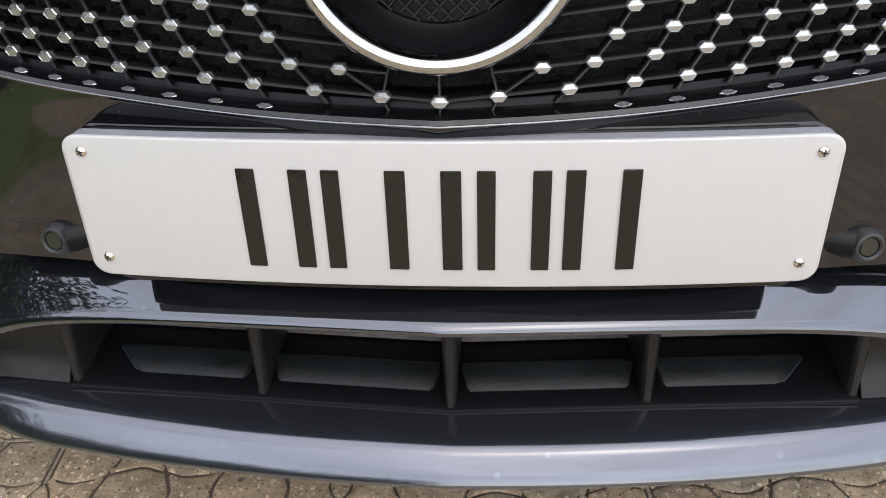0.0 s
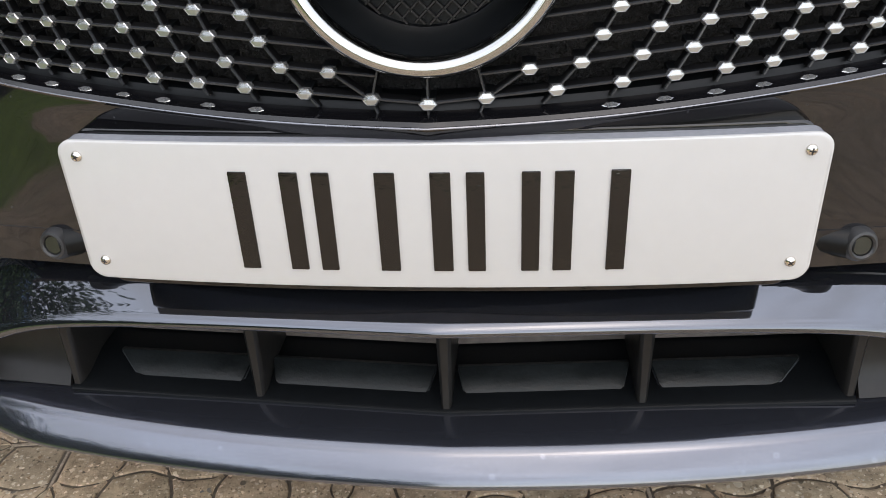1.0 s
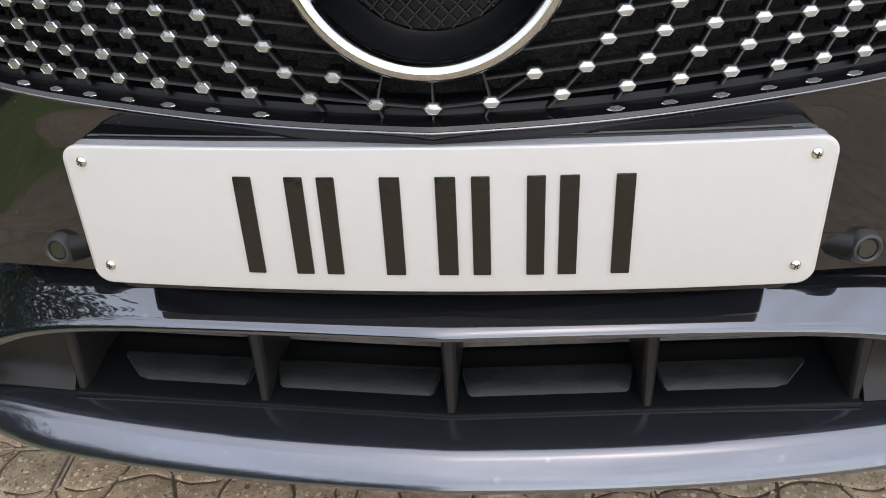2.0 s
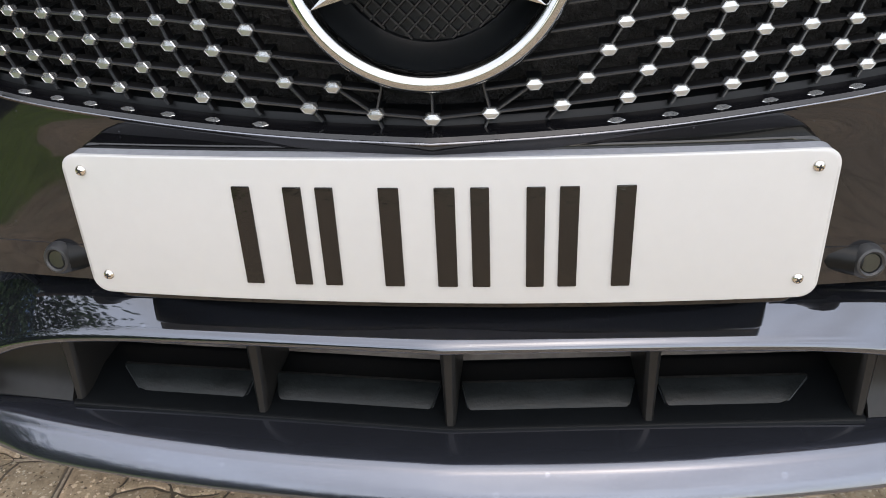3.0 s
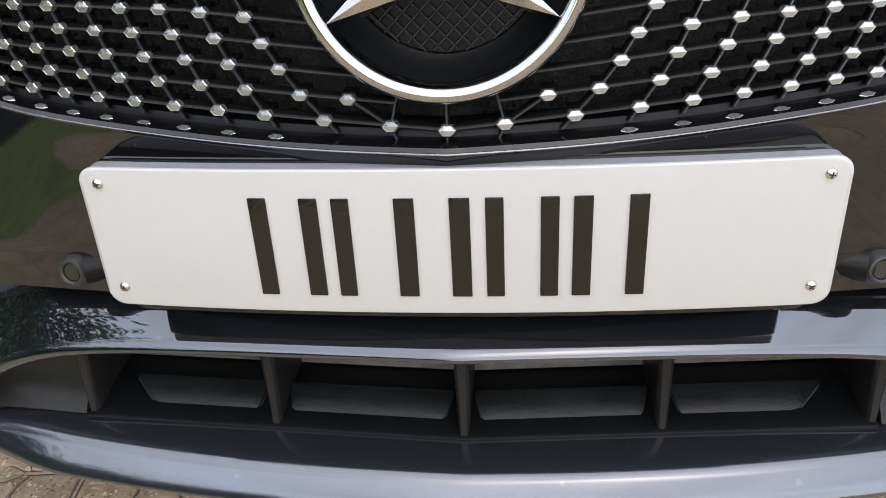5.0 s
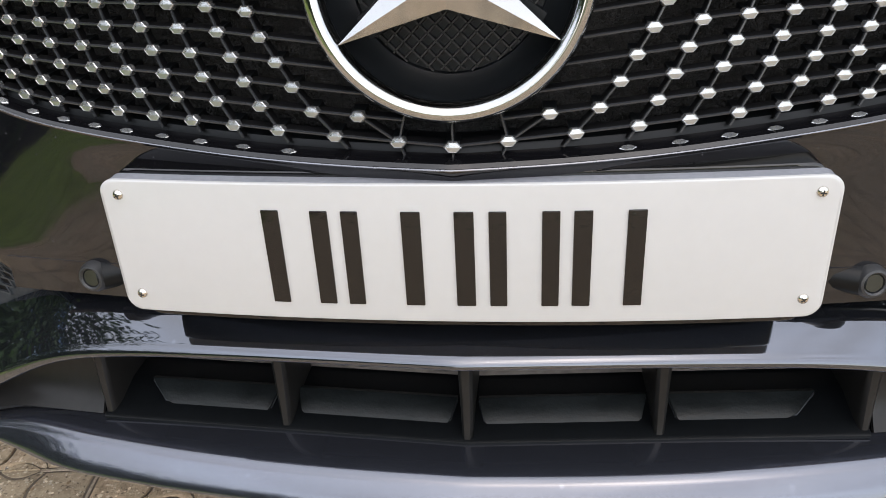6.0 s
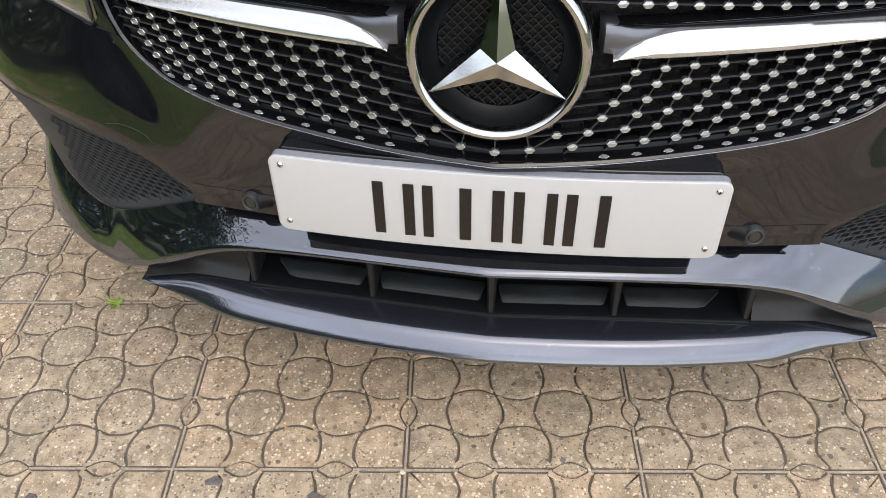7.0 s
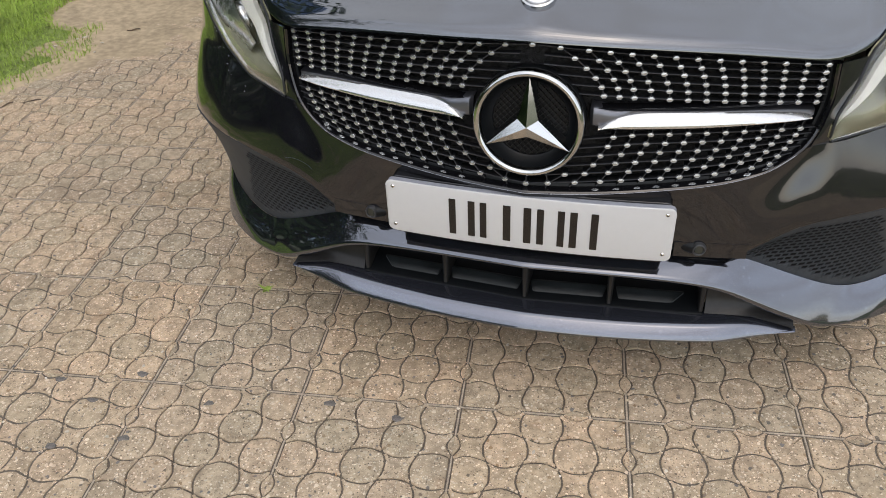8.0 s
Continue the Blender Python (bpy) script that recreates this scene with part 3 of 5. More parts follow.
def fog_vents():
    """Blind fog-lamp vents: a recessed black insert with rows of raised slanting ribs."""
    top_x, top_z = BUMPER_LOW_X, BUMPER_LOW_Z

    def ends(x):
        top = skin(u_at(x), lerp_table(x, top_x, top_z))
        low = [lerp_table(x, WING_T[:, 0], WING_T[:, k]) for k in (1, 2)]
        return np.array((top[1] + .008, top[2] + .004)), np.array((low[0] + .004, low[1] - .003))

    def at(s, x, v, off):
        a, b = ends(x)
        q = b + (a - b) * v
        dip = .012 * math.sin(math.pi * v) * smooth01((x - .385) / .06)
        return np.array((s * (x + .3 * off), q[0] + dip - off * .9, q[1] + off * .3))
    for s in (-1, 1):
        P = [[at(s, x, v, 0) for x in np.linspace(.384, .856, 60)] for v in np.linspace(0, 1, 11)]
        body = part("fog_vent", sheet(P, .004, flip=s < 0), GREY_PLASTIC, car, "black plastic blind vent with ribbed mesh")
        bm = bmesh.new()

        def strut(q, h=.0026):
            """A short raised wall over the four base points (x, z)."""
            foot, top = [], []
            for x, z in q:
                a, b = ends(x)
                v = (z - b[1]) / (a[1] - b[1])
                foot.append(bm.verts.new(at(s, x, v, -.001)))
                top.append(bm.verts.new(at(s, x, v, h)))
            bm.faces.new(top)
            for i in range(4):
                bm.faces.new((foot[i], foot[(i + 1) % 4], top[(i + 1) % 4], top[i]))

        def inside(x, z):
            a, b = ends(x)
            return .07 < (z - b[1]) / (a[1] - b[1]) < .95 and x < .665 - .35 * (z - .30)
        pitch, step = .0094, .0140
        # near-black quads laid in the cells stand in for the shade inside them
        infills = bmesh.new()
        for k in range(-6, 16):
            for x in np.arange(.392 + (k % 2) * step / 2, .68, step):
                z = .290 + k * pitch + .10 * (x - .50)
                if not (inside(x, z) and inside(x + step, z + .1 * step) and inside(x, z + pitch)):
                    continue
                infill = []
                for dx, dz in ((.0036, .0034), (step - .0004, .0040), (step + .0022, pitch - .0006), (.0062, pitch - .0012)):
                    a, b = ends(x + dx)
                    infill.append(infills.verts.new(at(s, x + dx, (z + dz - b[1]) / (a[1] - b[1]), .0005)))
                infills.faces.new(infill if s > 0 else infill[::-1])
                strut([(x, z), (x + step, z + .1 * step), (x + step, z + .1 * step + .0019), (x, z + .0019)])
                strut([(x, z + .0019), (x + .0022, z + .0019), (x + .0052, z + pitch), (x + .0030, z + pitch)], .0022)
        bmesh.ops.recalc_face_normals(bm, faces=bm.faces)
        tagged(part("ribbed_mesh", bm, RIB, body, flat=True), kind="stuff")
        tagged(part("shade_infill", infills, SHADE_BLACK, body, flat=True), kind="stuff")


fog_vents()


def emblem_y(z):
    return .007 + .10 * (z - .6)


EC = .6105            # emblem's centre height
ER = .0955           # emblem's outer radius
A_X = [.142 + .0302 * j for j in range(11)]
F_X = [.084, .127, .162, .196, .228, .259, .288, .317, .347, .377, .406]
ROW_F = [0, .14, .32, .50, .73, 1.0]


def low_row_z(x, r):
    top = .5905
    low = .498 + .055 * abs(x) + .30 * max(0, abs(x) - .30) ** 1.6
    top = min(top, low + .075 + .04 * abs(x))
    return top + (low - top) * r / 5


def up_row_z(x, r):
    a, b = .742 - .097 * abs(x), .6665 - .0687 * abs(x)
    return a + (b - a) * r / 5


U_TOP = [.045, .090, .124] + [.158 + .0344 * j for j in range(10)]
U_LOW = [.120, .145, .169] + [.196 + .0294 * j for j in range(10)]


def grille():
    """Black grille: gloss frame, wire lattice, chrome studs on every crossing."""
    outline = [(x, z) for x, z in zip(OUT_X, OUT_Z)]
    lowpath = spline(outline + [(.486, .700)], 6)
    ring = [(-x, z) for x, z in lowpath[::-1]] + [(x, z) for x, z in lowpath[1:]]
    # a shelf from the lattice out to the edge
    def ledge(profile):
        rows = []
        for depth, inset in profile:
            row = []
            for i, (x, z) in enumerate(ring):
                a, b = ring[max(0, i - 1)], ring[min(len(ring) - 1, i + 1)]
                t = np.array((b[0] - a[0], b[1] - a[1]))
                t /= np.linalg.norm(t)
                nx, nz = -t[1], t[0]
                px, pz = x + nx * inset, z + nz * inset
                row.append((px, grille_y(px, pz) + depth, pz))
            rows.append(row)
        return sheet(rows, .002, flip=False)
    body = part("grille", ledge(((.0075, .0082), (.0065, .0085), (-.0080, .0058), (-.0088, .0050), (-.0080, .0030), (-.0060, -.0005), (.02, -.003))), GLOSS, car, "black grille studded with chrome pins")
    part("inner_ledge", ledge(((.030, .0150), (.012, .0145), (.0085, .0135), (.0076, .0110), (.0074, .0080))), DISH, body)
    edge = [(x * (1 - .0045 / .49 * min(1, abs(x) / .4)), grille_y(x, z) - .0108, z + .0045 * (1 if abs(x) < .44 else max(0, 1 - (abs(x) - .44) / .03))) for x, z in ring]
    part("edge_trim", sweep(edge, round_section(.0008, 6)), EDGE, body, "thin bright edge of the grille")
    # dark backing
    P = [[(x, grille_y(x, z) + .034, z) for x in np.linspace(-.490, .490, 41) for z in (.470 + (lerp_table(abs(x), TOP_X, TOP_Z) - .474) * v,)] for v in np.linspace(0, 1, 12)]
    part("backing", sheet(P, .003), FOAM, body)
    rim = [[(x, grille_y(x, z) + d, z) for x in np.linspace(-.487, .487, 41) for z in (lerp_table(abs(x), TOP_X, TOP_Z) + dz,)] for d, dz in ((.02, -.004), (.0, -.005), (-.004, 0), (-.004, .01), (.03, .012))]
    part("top_rim", sheet(rim, .002, flip=True), GLOSS, body)
    fin = [(-.0006, -.0014), (.0006, -.0014), (.0010, .0002), (.0012, .0075), (-.0012, .0075), (-.0010, .0002)]

    def wire(pts, name="wire"):
        pts = [p for p in pts]
        if len(pts) < 2:
            return
        path = [(x, grille_y(x, z) + .002, z) for x, z in pts]
        bm = sweep(path, fin, ups=[(0, 1, .1)] * len(path))
        # front faces get the lighter sky-lit colour, recessed sides the shaded near-black
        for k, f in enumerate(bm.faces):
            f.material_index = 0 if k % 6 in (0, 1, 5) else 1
        part(name, bm, (WIRE_LIT, SHADE_BLACK), body, flat=True)

    studs = []
    outside = lambda x, z: math.hypot(x, (z - EC)) > ER - .004
    for s in (-1, 1):
        for r in range(6):
            lo = [a + (f - a) * ROW_F[r] for a, f in zip(A_X, F_X)]
            if r == 4:
                lo = [.066] + lo
            if r == 5:
                lo = [0.0, .038] + lo
            pts = [(s * x, low_row_z(x, r)) for x in lo]
            pts = [q for q in pts if outside(*q)]
            studs += [q for q in pts if not (s < 0 and q[0] == 0)]
            x0 = 0.0 if r == 5 else .034 if r == 4 else max(.02, math.sqrt(max(0, (ER - .006) ** 2 - (low_row_z(.08, r) - EC) ** 2)))
            xe = lerp_table(low_row_z(.45, r), [.48, .496, .522, .563, .592], [.30, .365, .42, .458, .468])
            wire([(s * x, low_row_z(x, r)) for x in np.linspace(x0, xe, 24)])
            ur = [a + (b - a) * (1 - (1 - r / 5) ** 1.7) for a, b in zip(U_TOP, U_LOW)]
            if r == 0:
                ur = [0.0] + ur
            pts = [(s * x, up_row_z(x, r)) for x in ur]
            pts = [q for q in pts if outside(*q) and abs(q[0]) < .474]
            studs += [q for q in pts if not (s < 0 and q[0] == 0)]
            x0 = 0.0 if r == 0 else max(.02, math.sqrt(max(0, (ER - .006) ** 2 - (up_row_z(.08, r) - EC) ** 2)))
            wire([(s * x, up_row_z(x, r)) for x in np.linspace(x0, .474, 24)])
        for j in range(len(A_X)):
            col = [(s * (A_X[j] + (F_X[j] - A_X[j]) * f), low_row_z(A_X[j] + (F_X[j] - A_X[j]) * f, r)) for r, f in enumerate(ROW_F)]
            col = [(s * (A_X[j] + .004), .603)] + [q for q in col if outside(*q)]
            dx, dz = col[-1][0] - col[-2][0], col[-1][1] - col[-2][1]
            col.append((col[-1][0] + dx * .55, col[-1][1] + dz * .55))
            wire(col)
        wire([(s * .066, low_row_z(.066, 4)), (s * .038, .499), (s * .034, .490)])
        wire([(s * .033, .519), (s * .038, .499)])
        for j in range(len(U_TOP)):
            col = [(s * (U_TOP[j] + (U_LOW[j] - U_TOP[j]) * (1 - (1 - r / 5) ** 1.7)), r) for r in range(6)]
            col = [(x, up_row_z(x, r)) for x, r in col]
            col = [q for q in col if outside(*q) and abs(q[0]) < .474]
            wire(col)
    wire([(0, .516), (0, .487)])
    # one gem-cut stud, shared by all
    bm = bmesh.new()
    hexa = [(1, 0), (.45, .92), (-.45, .92), (-1, 0), (-.45, -.92), (.45, -.92)]
    rings = []
    for k, h in ((1.0, .004), (1.0, 0), (.97, -.0011), (.86, -.0017), (.81, -.0013)):
        rings.append([bm.verts.new((.0064 * a * k, h, .0042 * b * k)) for a, b in hexa])
    for A, B in zip(rings, rings[1:]):
        for k in range(6):
            bm.faces.new((A[k], A[(k + 1) % 6], B[(k + 1) % 6], B[k]))
    left, right = bm.verts.new((-.0022, -.0017, 0)), bm.verts.new((.0022, -.0017, 0))
    crown = rings[-1]
    for q in ((crown[0], crown[1], right), (crown[1], crown[2], left, right), (crown[2], crown[3], left),
              (crown[3], crown[4], left), (crown[4], crown[5], right, left), (crown[5], crown[0], right)):
        bm.faces.new(q)
    post = bmesh.new()
    bmesh.ops.recalc_face_normals(bm, faces=bm.faces)
    gem = bpy.data.meshes.new("stud")
    bm.to_mesh(gem)
    bm.free()
    gem.materials.append(STUD)
    prng = random.Random(5)
    for x, z in studs:
        ob = new("stud", gem)
        ob.parent = body
        ob.location = (x, grille_y(x, z) - .0005, z)
        slope = math.atan(.11 * (1 if x > 0 else -1) + .54 * x) if x else 0
        ob.rotation_euler = (radians(-7 + prng.uniform(-2, 2)), radians(prng.uniform(-3, 3)), slope + radians(prng.uniform(-2, 2)))
        box(post, (x - .0048, grille_y(x, z) + .0025, z - .0034), (x + .0048, grille_y(x, z) + .018, z + .0034))
    # the cut-off bottom row lies flat on the ledge
    low = bmesh.new()
    rings = []
    for k, h in ((1.0, -.0004), (1.0, .0006), (.80, .0014)):
        rings.append([low.verts.new((.0068 * a * k, -.0035 * b * k, h)) for a, b in hexa])
    for A, B in zip(rings, rings[1:]):
        for k in range(6):
            low.faces.new((A[k], A[(k + 1) % 6], B[(k + 1) % 6], B[k]))
    low.faces.new(rings[-1])
    bmesh.ops.recalc_face_normals(low, faces=low.faces)
    sliver = bpy.data.meshes.new("ledge_stud")
    low.to_mesh(sliver)
    low.free()
    sliver.materials.append(STUD)
    for s in (-1, 1):
        for j in range(1, len(F_X)):
            x = F_X[j] + (F_X[j] - A_X[j]) * .16
            edge_z = lerp_table(x, OUT_X, OUT_Z)
            slant = math.atan2(lerp_table(x + .01, OUT_X, OUT_Z) - lerp_table(x - .01, OUT_X, OUT_Z), .02)
            z = edge_z + .0077 / math.cos(slant)
            ob = new("ledge_stud", sliver)
            ob.parent = body
            ob.matrix_local = (Matrix.Translation((s * x, grille_y(x, z) - .0028, z)) @ Matrix.Rotation(-s * slant, 4, 'Y')
                               @ Matrix.Rotation(s * math.atan(.11 + .54 * x), 4, 'Z') @ Matrix.Rotation(radians(20), 4, 'X'))
    tagged(part("stud_post", post, DISH, body, flat=True), kind="stuff")


grille()


def smooth_table(xs, ys):
    """A finer table through the same points, rounded off."""
    q = spline(list(zip(xs, ys)), 8)
    return list(q[:, 0] + np.arange(len(q)) * 1e-9), list(q[:, 1])


def louvres():
    """The two fins beside the emblem: a dark grey carrier with a bright chrome blade on it."""
    for s in (-1, 1):
        xs = np.concatenate([np.linspace(.100, .13, 16), np.linspace(.134, .19, 14), np.linspace(.20, .462, 30)])
        up_x, up_z = smooth_table([.100, .106, .114, .126, .142, .165, .20, .30, .40, .462], [.6385, .6400, .6392, .6362, .6332, .6318, .6308, .628, .625, .620])
        lo_x, lo_z = smooth_table([.100, .110, .122, .20, .30, .40, .462], [.6065, .6052, .6042, .602, .602, .605, .610])
        rows = []
        for v, d in ((0, .022), (.0, .002), (.03, -.003), (.10, -.0062), (.3, -.0080), (.7, -.0072), (.90, -.0048), (.97, -.002), (1, .002), (1, .022)):
            rows.append([(s * x, grille_y(x, .615) + (d if d > 0 else d * (1 - 1.3 * smooth01((x - .135) / .05))) + .004 + .010 * (1 - smooth01((x - .0985) / .008)), lerp_table(x, lo_x, lo_z) + v * (lerp_table(x, up_x, up_z) - lerp_table(x, lo_x, lo_z))) for x in xs])
        body = part("louvre", sheet(rows, .002, flip=s < 0), mat_louvre, car, "dark silver fin beside the emblem")
        xs = np.concatenate([np.linspace(.116, .19, 34), np.linspace(.20, .44, 26), np.linspace(.443, .458, 8)])
        cu_x, cu_z = smooth_table([.116, .122, .131, .144, .160, .182, .21, .25, .35, .42, .448, .458], [.6062, .6106, .6160, .6212, .6250, .6272, .6276, .6270, .6244, .6202, .6166, .6136])
        cl_x, cl_z = smooth_table([.116, .15, .20, .30, .40, .445, .458], [.6056, .6040, .6032, .6032, .6062, .6092, .6125])
        rows = []
        for v, d in ((0, .008), (0, -.0085), (.04, -.0120), (.10, -.0136), (.20, -.0140), (.36, -.0126), (.55, -.0098), (.75, -.0058), (.90, -.0022), (1, .001), (1, .008)):
            rows.append([(s * x, grille_y(x, .615) + d + .002 - (.0075 * v * (1 - smooth01((x - .130) / .06)) if d < .005 else 0), lerp_table(x, cl_x, cl_z) + v * (lerp_table(x, cu_x, cu_z) - lerp_table(x, cl_x, cl_z))) for x in xs])
        part("chrome_blade", sheet(rows, .002, flip=s < 0), SATIN, body, "bright chrome blade")
    # dark ledge over the fins
    for s in (-1, 1):
        P = [[(s * x, grille_y(x, z) + d, z) for x in np.linspace(.108, .470, 24)] for z, d in ((.632, .018), (.633, .002), (.6375, -.002), (.6385, .018))]
        part("louvre_ledge", sheet(P, .002, flip=s < 0), GLOSS, car)


mat_louvre = mat("dark_silver", (0.17, 0.175, 0.195), 0.40, metal=0.9, rough_vary=0.05)
louvres()


def emblem():
    """Round badge: chrome ring, three-pointed star, black dish with a diamond mesh."""
    tilt = Matrix.Translation((0, emblem_y(EC), EC)) @ Matrix.Rotation(math.atan(-.10), 4, 'X') @ Matrix.Rotation(radians(90), 4, 'X')
    # local axes: x right, y up, z outward
    dish = lathe([(.0, -.030), (.0655, -.030), (.0662, -.0245), (.070, -.022), (.078, -.012), (.082, -.004), (.0955, -.010), (.0955, -.030)], tilt, 64)
    body = part("emblem", dish, DISH, car, "black round badge with chrome ring and star")
    ring = lathe([(.0812, -.006), (.0815, -.001), (.0835, .0045), (.0870, .0075), (.0905, .0070), (.0940, .0035), (.0955, -.002), (.0955, -.008), (.0812, -.008)], tilt, 96)
    part("ring", ring, CHROME, body, "polished chrome ring", sharp=60)
    bm = bmesh.new()
    tip, notch = .0835, .0205
    c = bm.verts.new(tilt @ Vector((0, 0, .0175)))
    out = []
    for k in range(3):
        a = radians(90 + 120 * k)
        b = radians(150 + 120 * k)
        out.append(((tip * math.cos(a), tip * math.sin(a), .0035), (notch * math.cos(b), notch * math.sin(b), .006)))
    flat = [p for q in out for p in q]
    vs = [bm.verts.new(tilt @ Vector(p)) for p in flat]
    lo = [bm.verts.new(tilt @ Vector((p[0] * .985, p[1] * .985, -.008))) for p in flat]
    for i in range(6):
        bm.faces.new((c, vs[i], vs[(i + 1) % 6]))
        bm.faces.new((vs[i], lo[i], lo[(i + 1) % 6], vs[(i + 1) % 6]))
    bmesh.ops.recalc_face_normals(bm, faces=bm.faces)
    part("star", bm, CHROME, body, "polished chrome three-pointed star", flat=True)
    bm = bmesh.new()
    for d in (-1, 1):
        for k in range(-10, 11):
            off = k * .0078
            pts = []
            for t in np.linspace(-.085, .085, 60):
                x, y = (t - d * off) * .7071, (t * d + off) * .7071
                r = math.hypot(x, y)
                if r < .0655:
                    pts.append((x, y))
            if len(pts) > 3:
                a, b = pts[0], pts[-1]
                path = [tilt @ Vector((a[0], a[1], -.0285)), tilt @ Vector((b[0], b[1], -.0285))]
                sweep(path, [(-.0011, 0), (.0011, 0), (.0006, .004), (-.0006, .004)], ups=[tilt.to_3x3() @ Vector((0, 0, 1))] * 2, bm=bm)
    part("diamond_mesh", bm, VENT_PLASTIC, body, flat=True)
    # plain black panels that follow the star's arms
    for k in range(3):
        a = radians(90 + 120 * k)
        e, n_ = Vector((math.cos(a), math.sin(a), 0)), Vector((-math.sin(a), math.cos(a), 0))
        bm = bmesh.new()
        rows = []
        for r, w in ((.0, .0125), (.03, .0115), (.055, .010), (.070, .009)):
            rows.append([tuple(tilt @ (e * r + n_ * (w * q) + Vector((0, 0, -.0225 + (0 if abs(q) < .95 else -.005))))) for q in (-1, -.9, .9, 1)])
        part("arm_panel", sheet(rows, .006, flip=True), DISH, body)


emblem()


def number_plate():
    """Bent white plate on a thick black plinth, four screws, plain raised bars for the characters."""
    W, z0, z1 = .2625, .3650, .4760

    def face(x, d=0.0):
        return -.0125 + .0135 * (x / .26) ** 2 + d

    def slab(w, zlo, zhi, r, y0, y1, n=48):
        """Rounded rectangle bent along the plate's arc, from depth y0 (front) to y1."""
        bm = bmesh.new()
        pts = []
        for cx, cz, a0 in ((w - r, zhi - r, 0), (-w + r, zhi - r, 90), (-w + r, zlo + r, 180), (w - r, zlo + r, 270)):
            pts += [(cx + r * math.cos(radians(a0 + k * 15)), cz + r * math.sin(radians(a0 + k * 15))) for k in range(7)]
        # columns across the width so that the face bends smoothly
        xs = sorted({round(p[0], 6) for p in pts} | {round(v, 6) for v in np.linspace(-w + r, w - r, n)})

        def span(x):
            if abs(x) > w - r:
                q = math.sqrt(max(0, r * r - (abs(x) - w + r) ** 2))
                return zlo + r - q, zhi - r + q
            return zlo, zhi
        rows = []
        for inset, d in ((0.0, y0 + .0012), (.0008, y0 + .0003), (.0022, y0)):
            f = [(x * (w - inset) / w, span(x)) for x in xs]
            rows.append(([bm.verts.new((x, face(x, d), a + inset)) for x, (a, b) in f], [bm.verts.new((x, face(x, d), b - inset)) for x, (a, b) in f]))
        bk = ([bm.verts.new((x, face(x, y1), span(x)[0])) for x in xs], [bm.verts.new((x, face(x, y1), span(x)[1])) for x in xs])
        lo0, hi0 = rows[-1]
        for i in range(len(xs) - 1):
            bm.faces.new((lo0[i], lo0[i + 1], hi0[i + 1], hi0[i]))
            for (la, ha), (lb, hb) in zip(rows, rows[1:]):
                bm.faces.new((la[i], la[i + 1], lb[i + 1], lb[i]))
                bm.faces.new((hb[i], hb[i + 1], ha[i + 1], ha[i]))
            bm.faces.new((bk[0][i], bk[0][i + 1], rows[0][0][i + 1], rows[0][0][i]))
            bm.faces.new((rows[0][1][i], rows[0][1][i + 1], bk[1][i + 1], bk[1][i]))
            bm.faces.new((bk[0][i + 1], bk[0][i], bk[1][i], bk[1][i + 1]))
        for e_ in (0, -1):
            seq = rows + [bk]
            for (la, ha), (lb, hb) in zip(seq, seq[1:]):
                bm.faces.new((la[e_], lb[e_], hb[e_], ha[e_]))
        bmesh.ops.recalc_face_normals(bm, faces=bm.faces)
        return bm
    plate = part("number_plate", slab(W, z0, z1, .012, 0.0, .0034), PLATE, car, "white bent number plate with four screws")
    part("backing_sheet", slab(W - .0006, z0 + .0006, z1 - .0004, .012, .0036, .0150), PLATE_EDGE, plate, "grey translucent edge behind the plate")
    part("plinth", slab(.2545, .352, .4790, .010, .0152, .052), GLOSS, plate, "black plastic plate holder")
    # raised bars in place of the characters
    def bar(xc, w, zlo, zhi):
        bm = bmesh.new()
        box(bm, (xc - w / 2, -.0014, zlo), (xc + w / 2, .0005, zhi), .0008)
        for v in bm.verts:
            v.co.y += face(v.co.x)
        part("character_bar", bm, BAR, plate, "black glossy gel bar")
    zl, zh = .3800, .4560
    for x, w in ((-.1325, .013), (-.0965, .013), (-.0743, .0125), (-.0305, .014), (.0070, .014), (.0305, .0125), (.0675, .0125), (.0895, .013), (.1262, .013)):
        bar(x, w, zl, zh)
    for sx in (-1, 1):
        for z in (.4645, .3810):
            x = sx * .2475
            m = Matrix.Translation((x, face(x), z)) @ Matrix.Rotation(radians(90), 4, 'X') @ Matrix.Rotation(radians(30 * sx + z * 500), 4, 'Z')
            sc = part("screw", lathe([(0, .0030), (.0018, .0028), (.0034, .0018), (.0042, 0), (.0042, -.002)], m, 20), NICKEL, plate, "domed cross-head screw")
            bm = bmesh.new()
            box(bm, (-.0021, -.00045, .0022), (.0021, .00045, .0033), m=m)
            box(bm, (-.00045, -.0021, .0022), (.00045, .0021, .00325), m=m)
            part("cross_slot", bm, MATT, sc, flat=True)


number_plate()


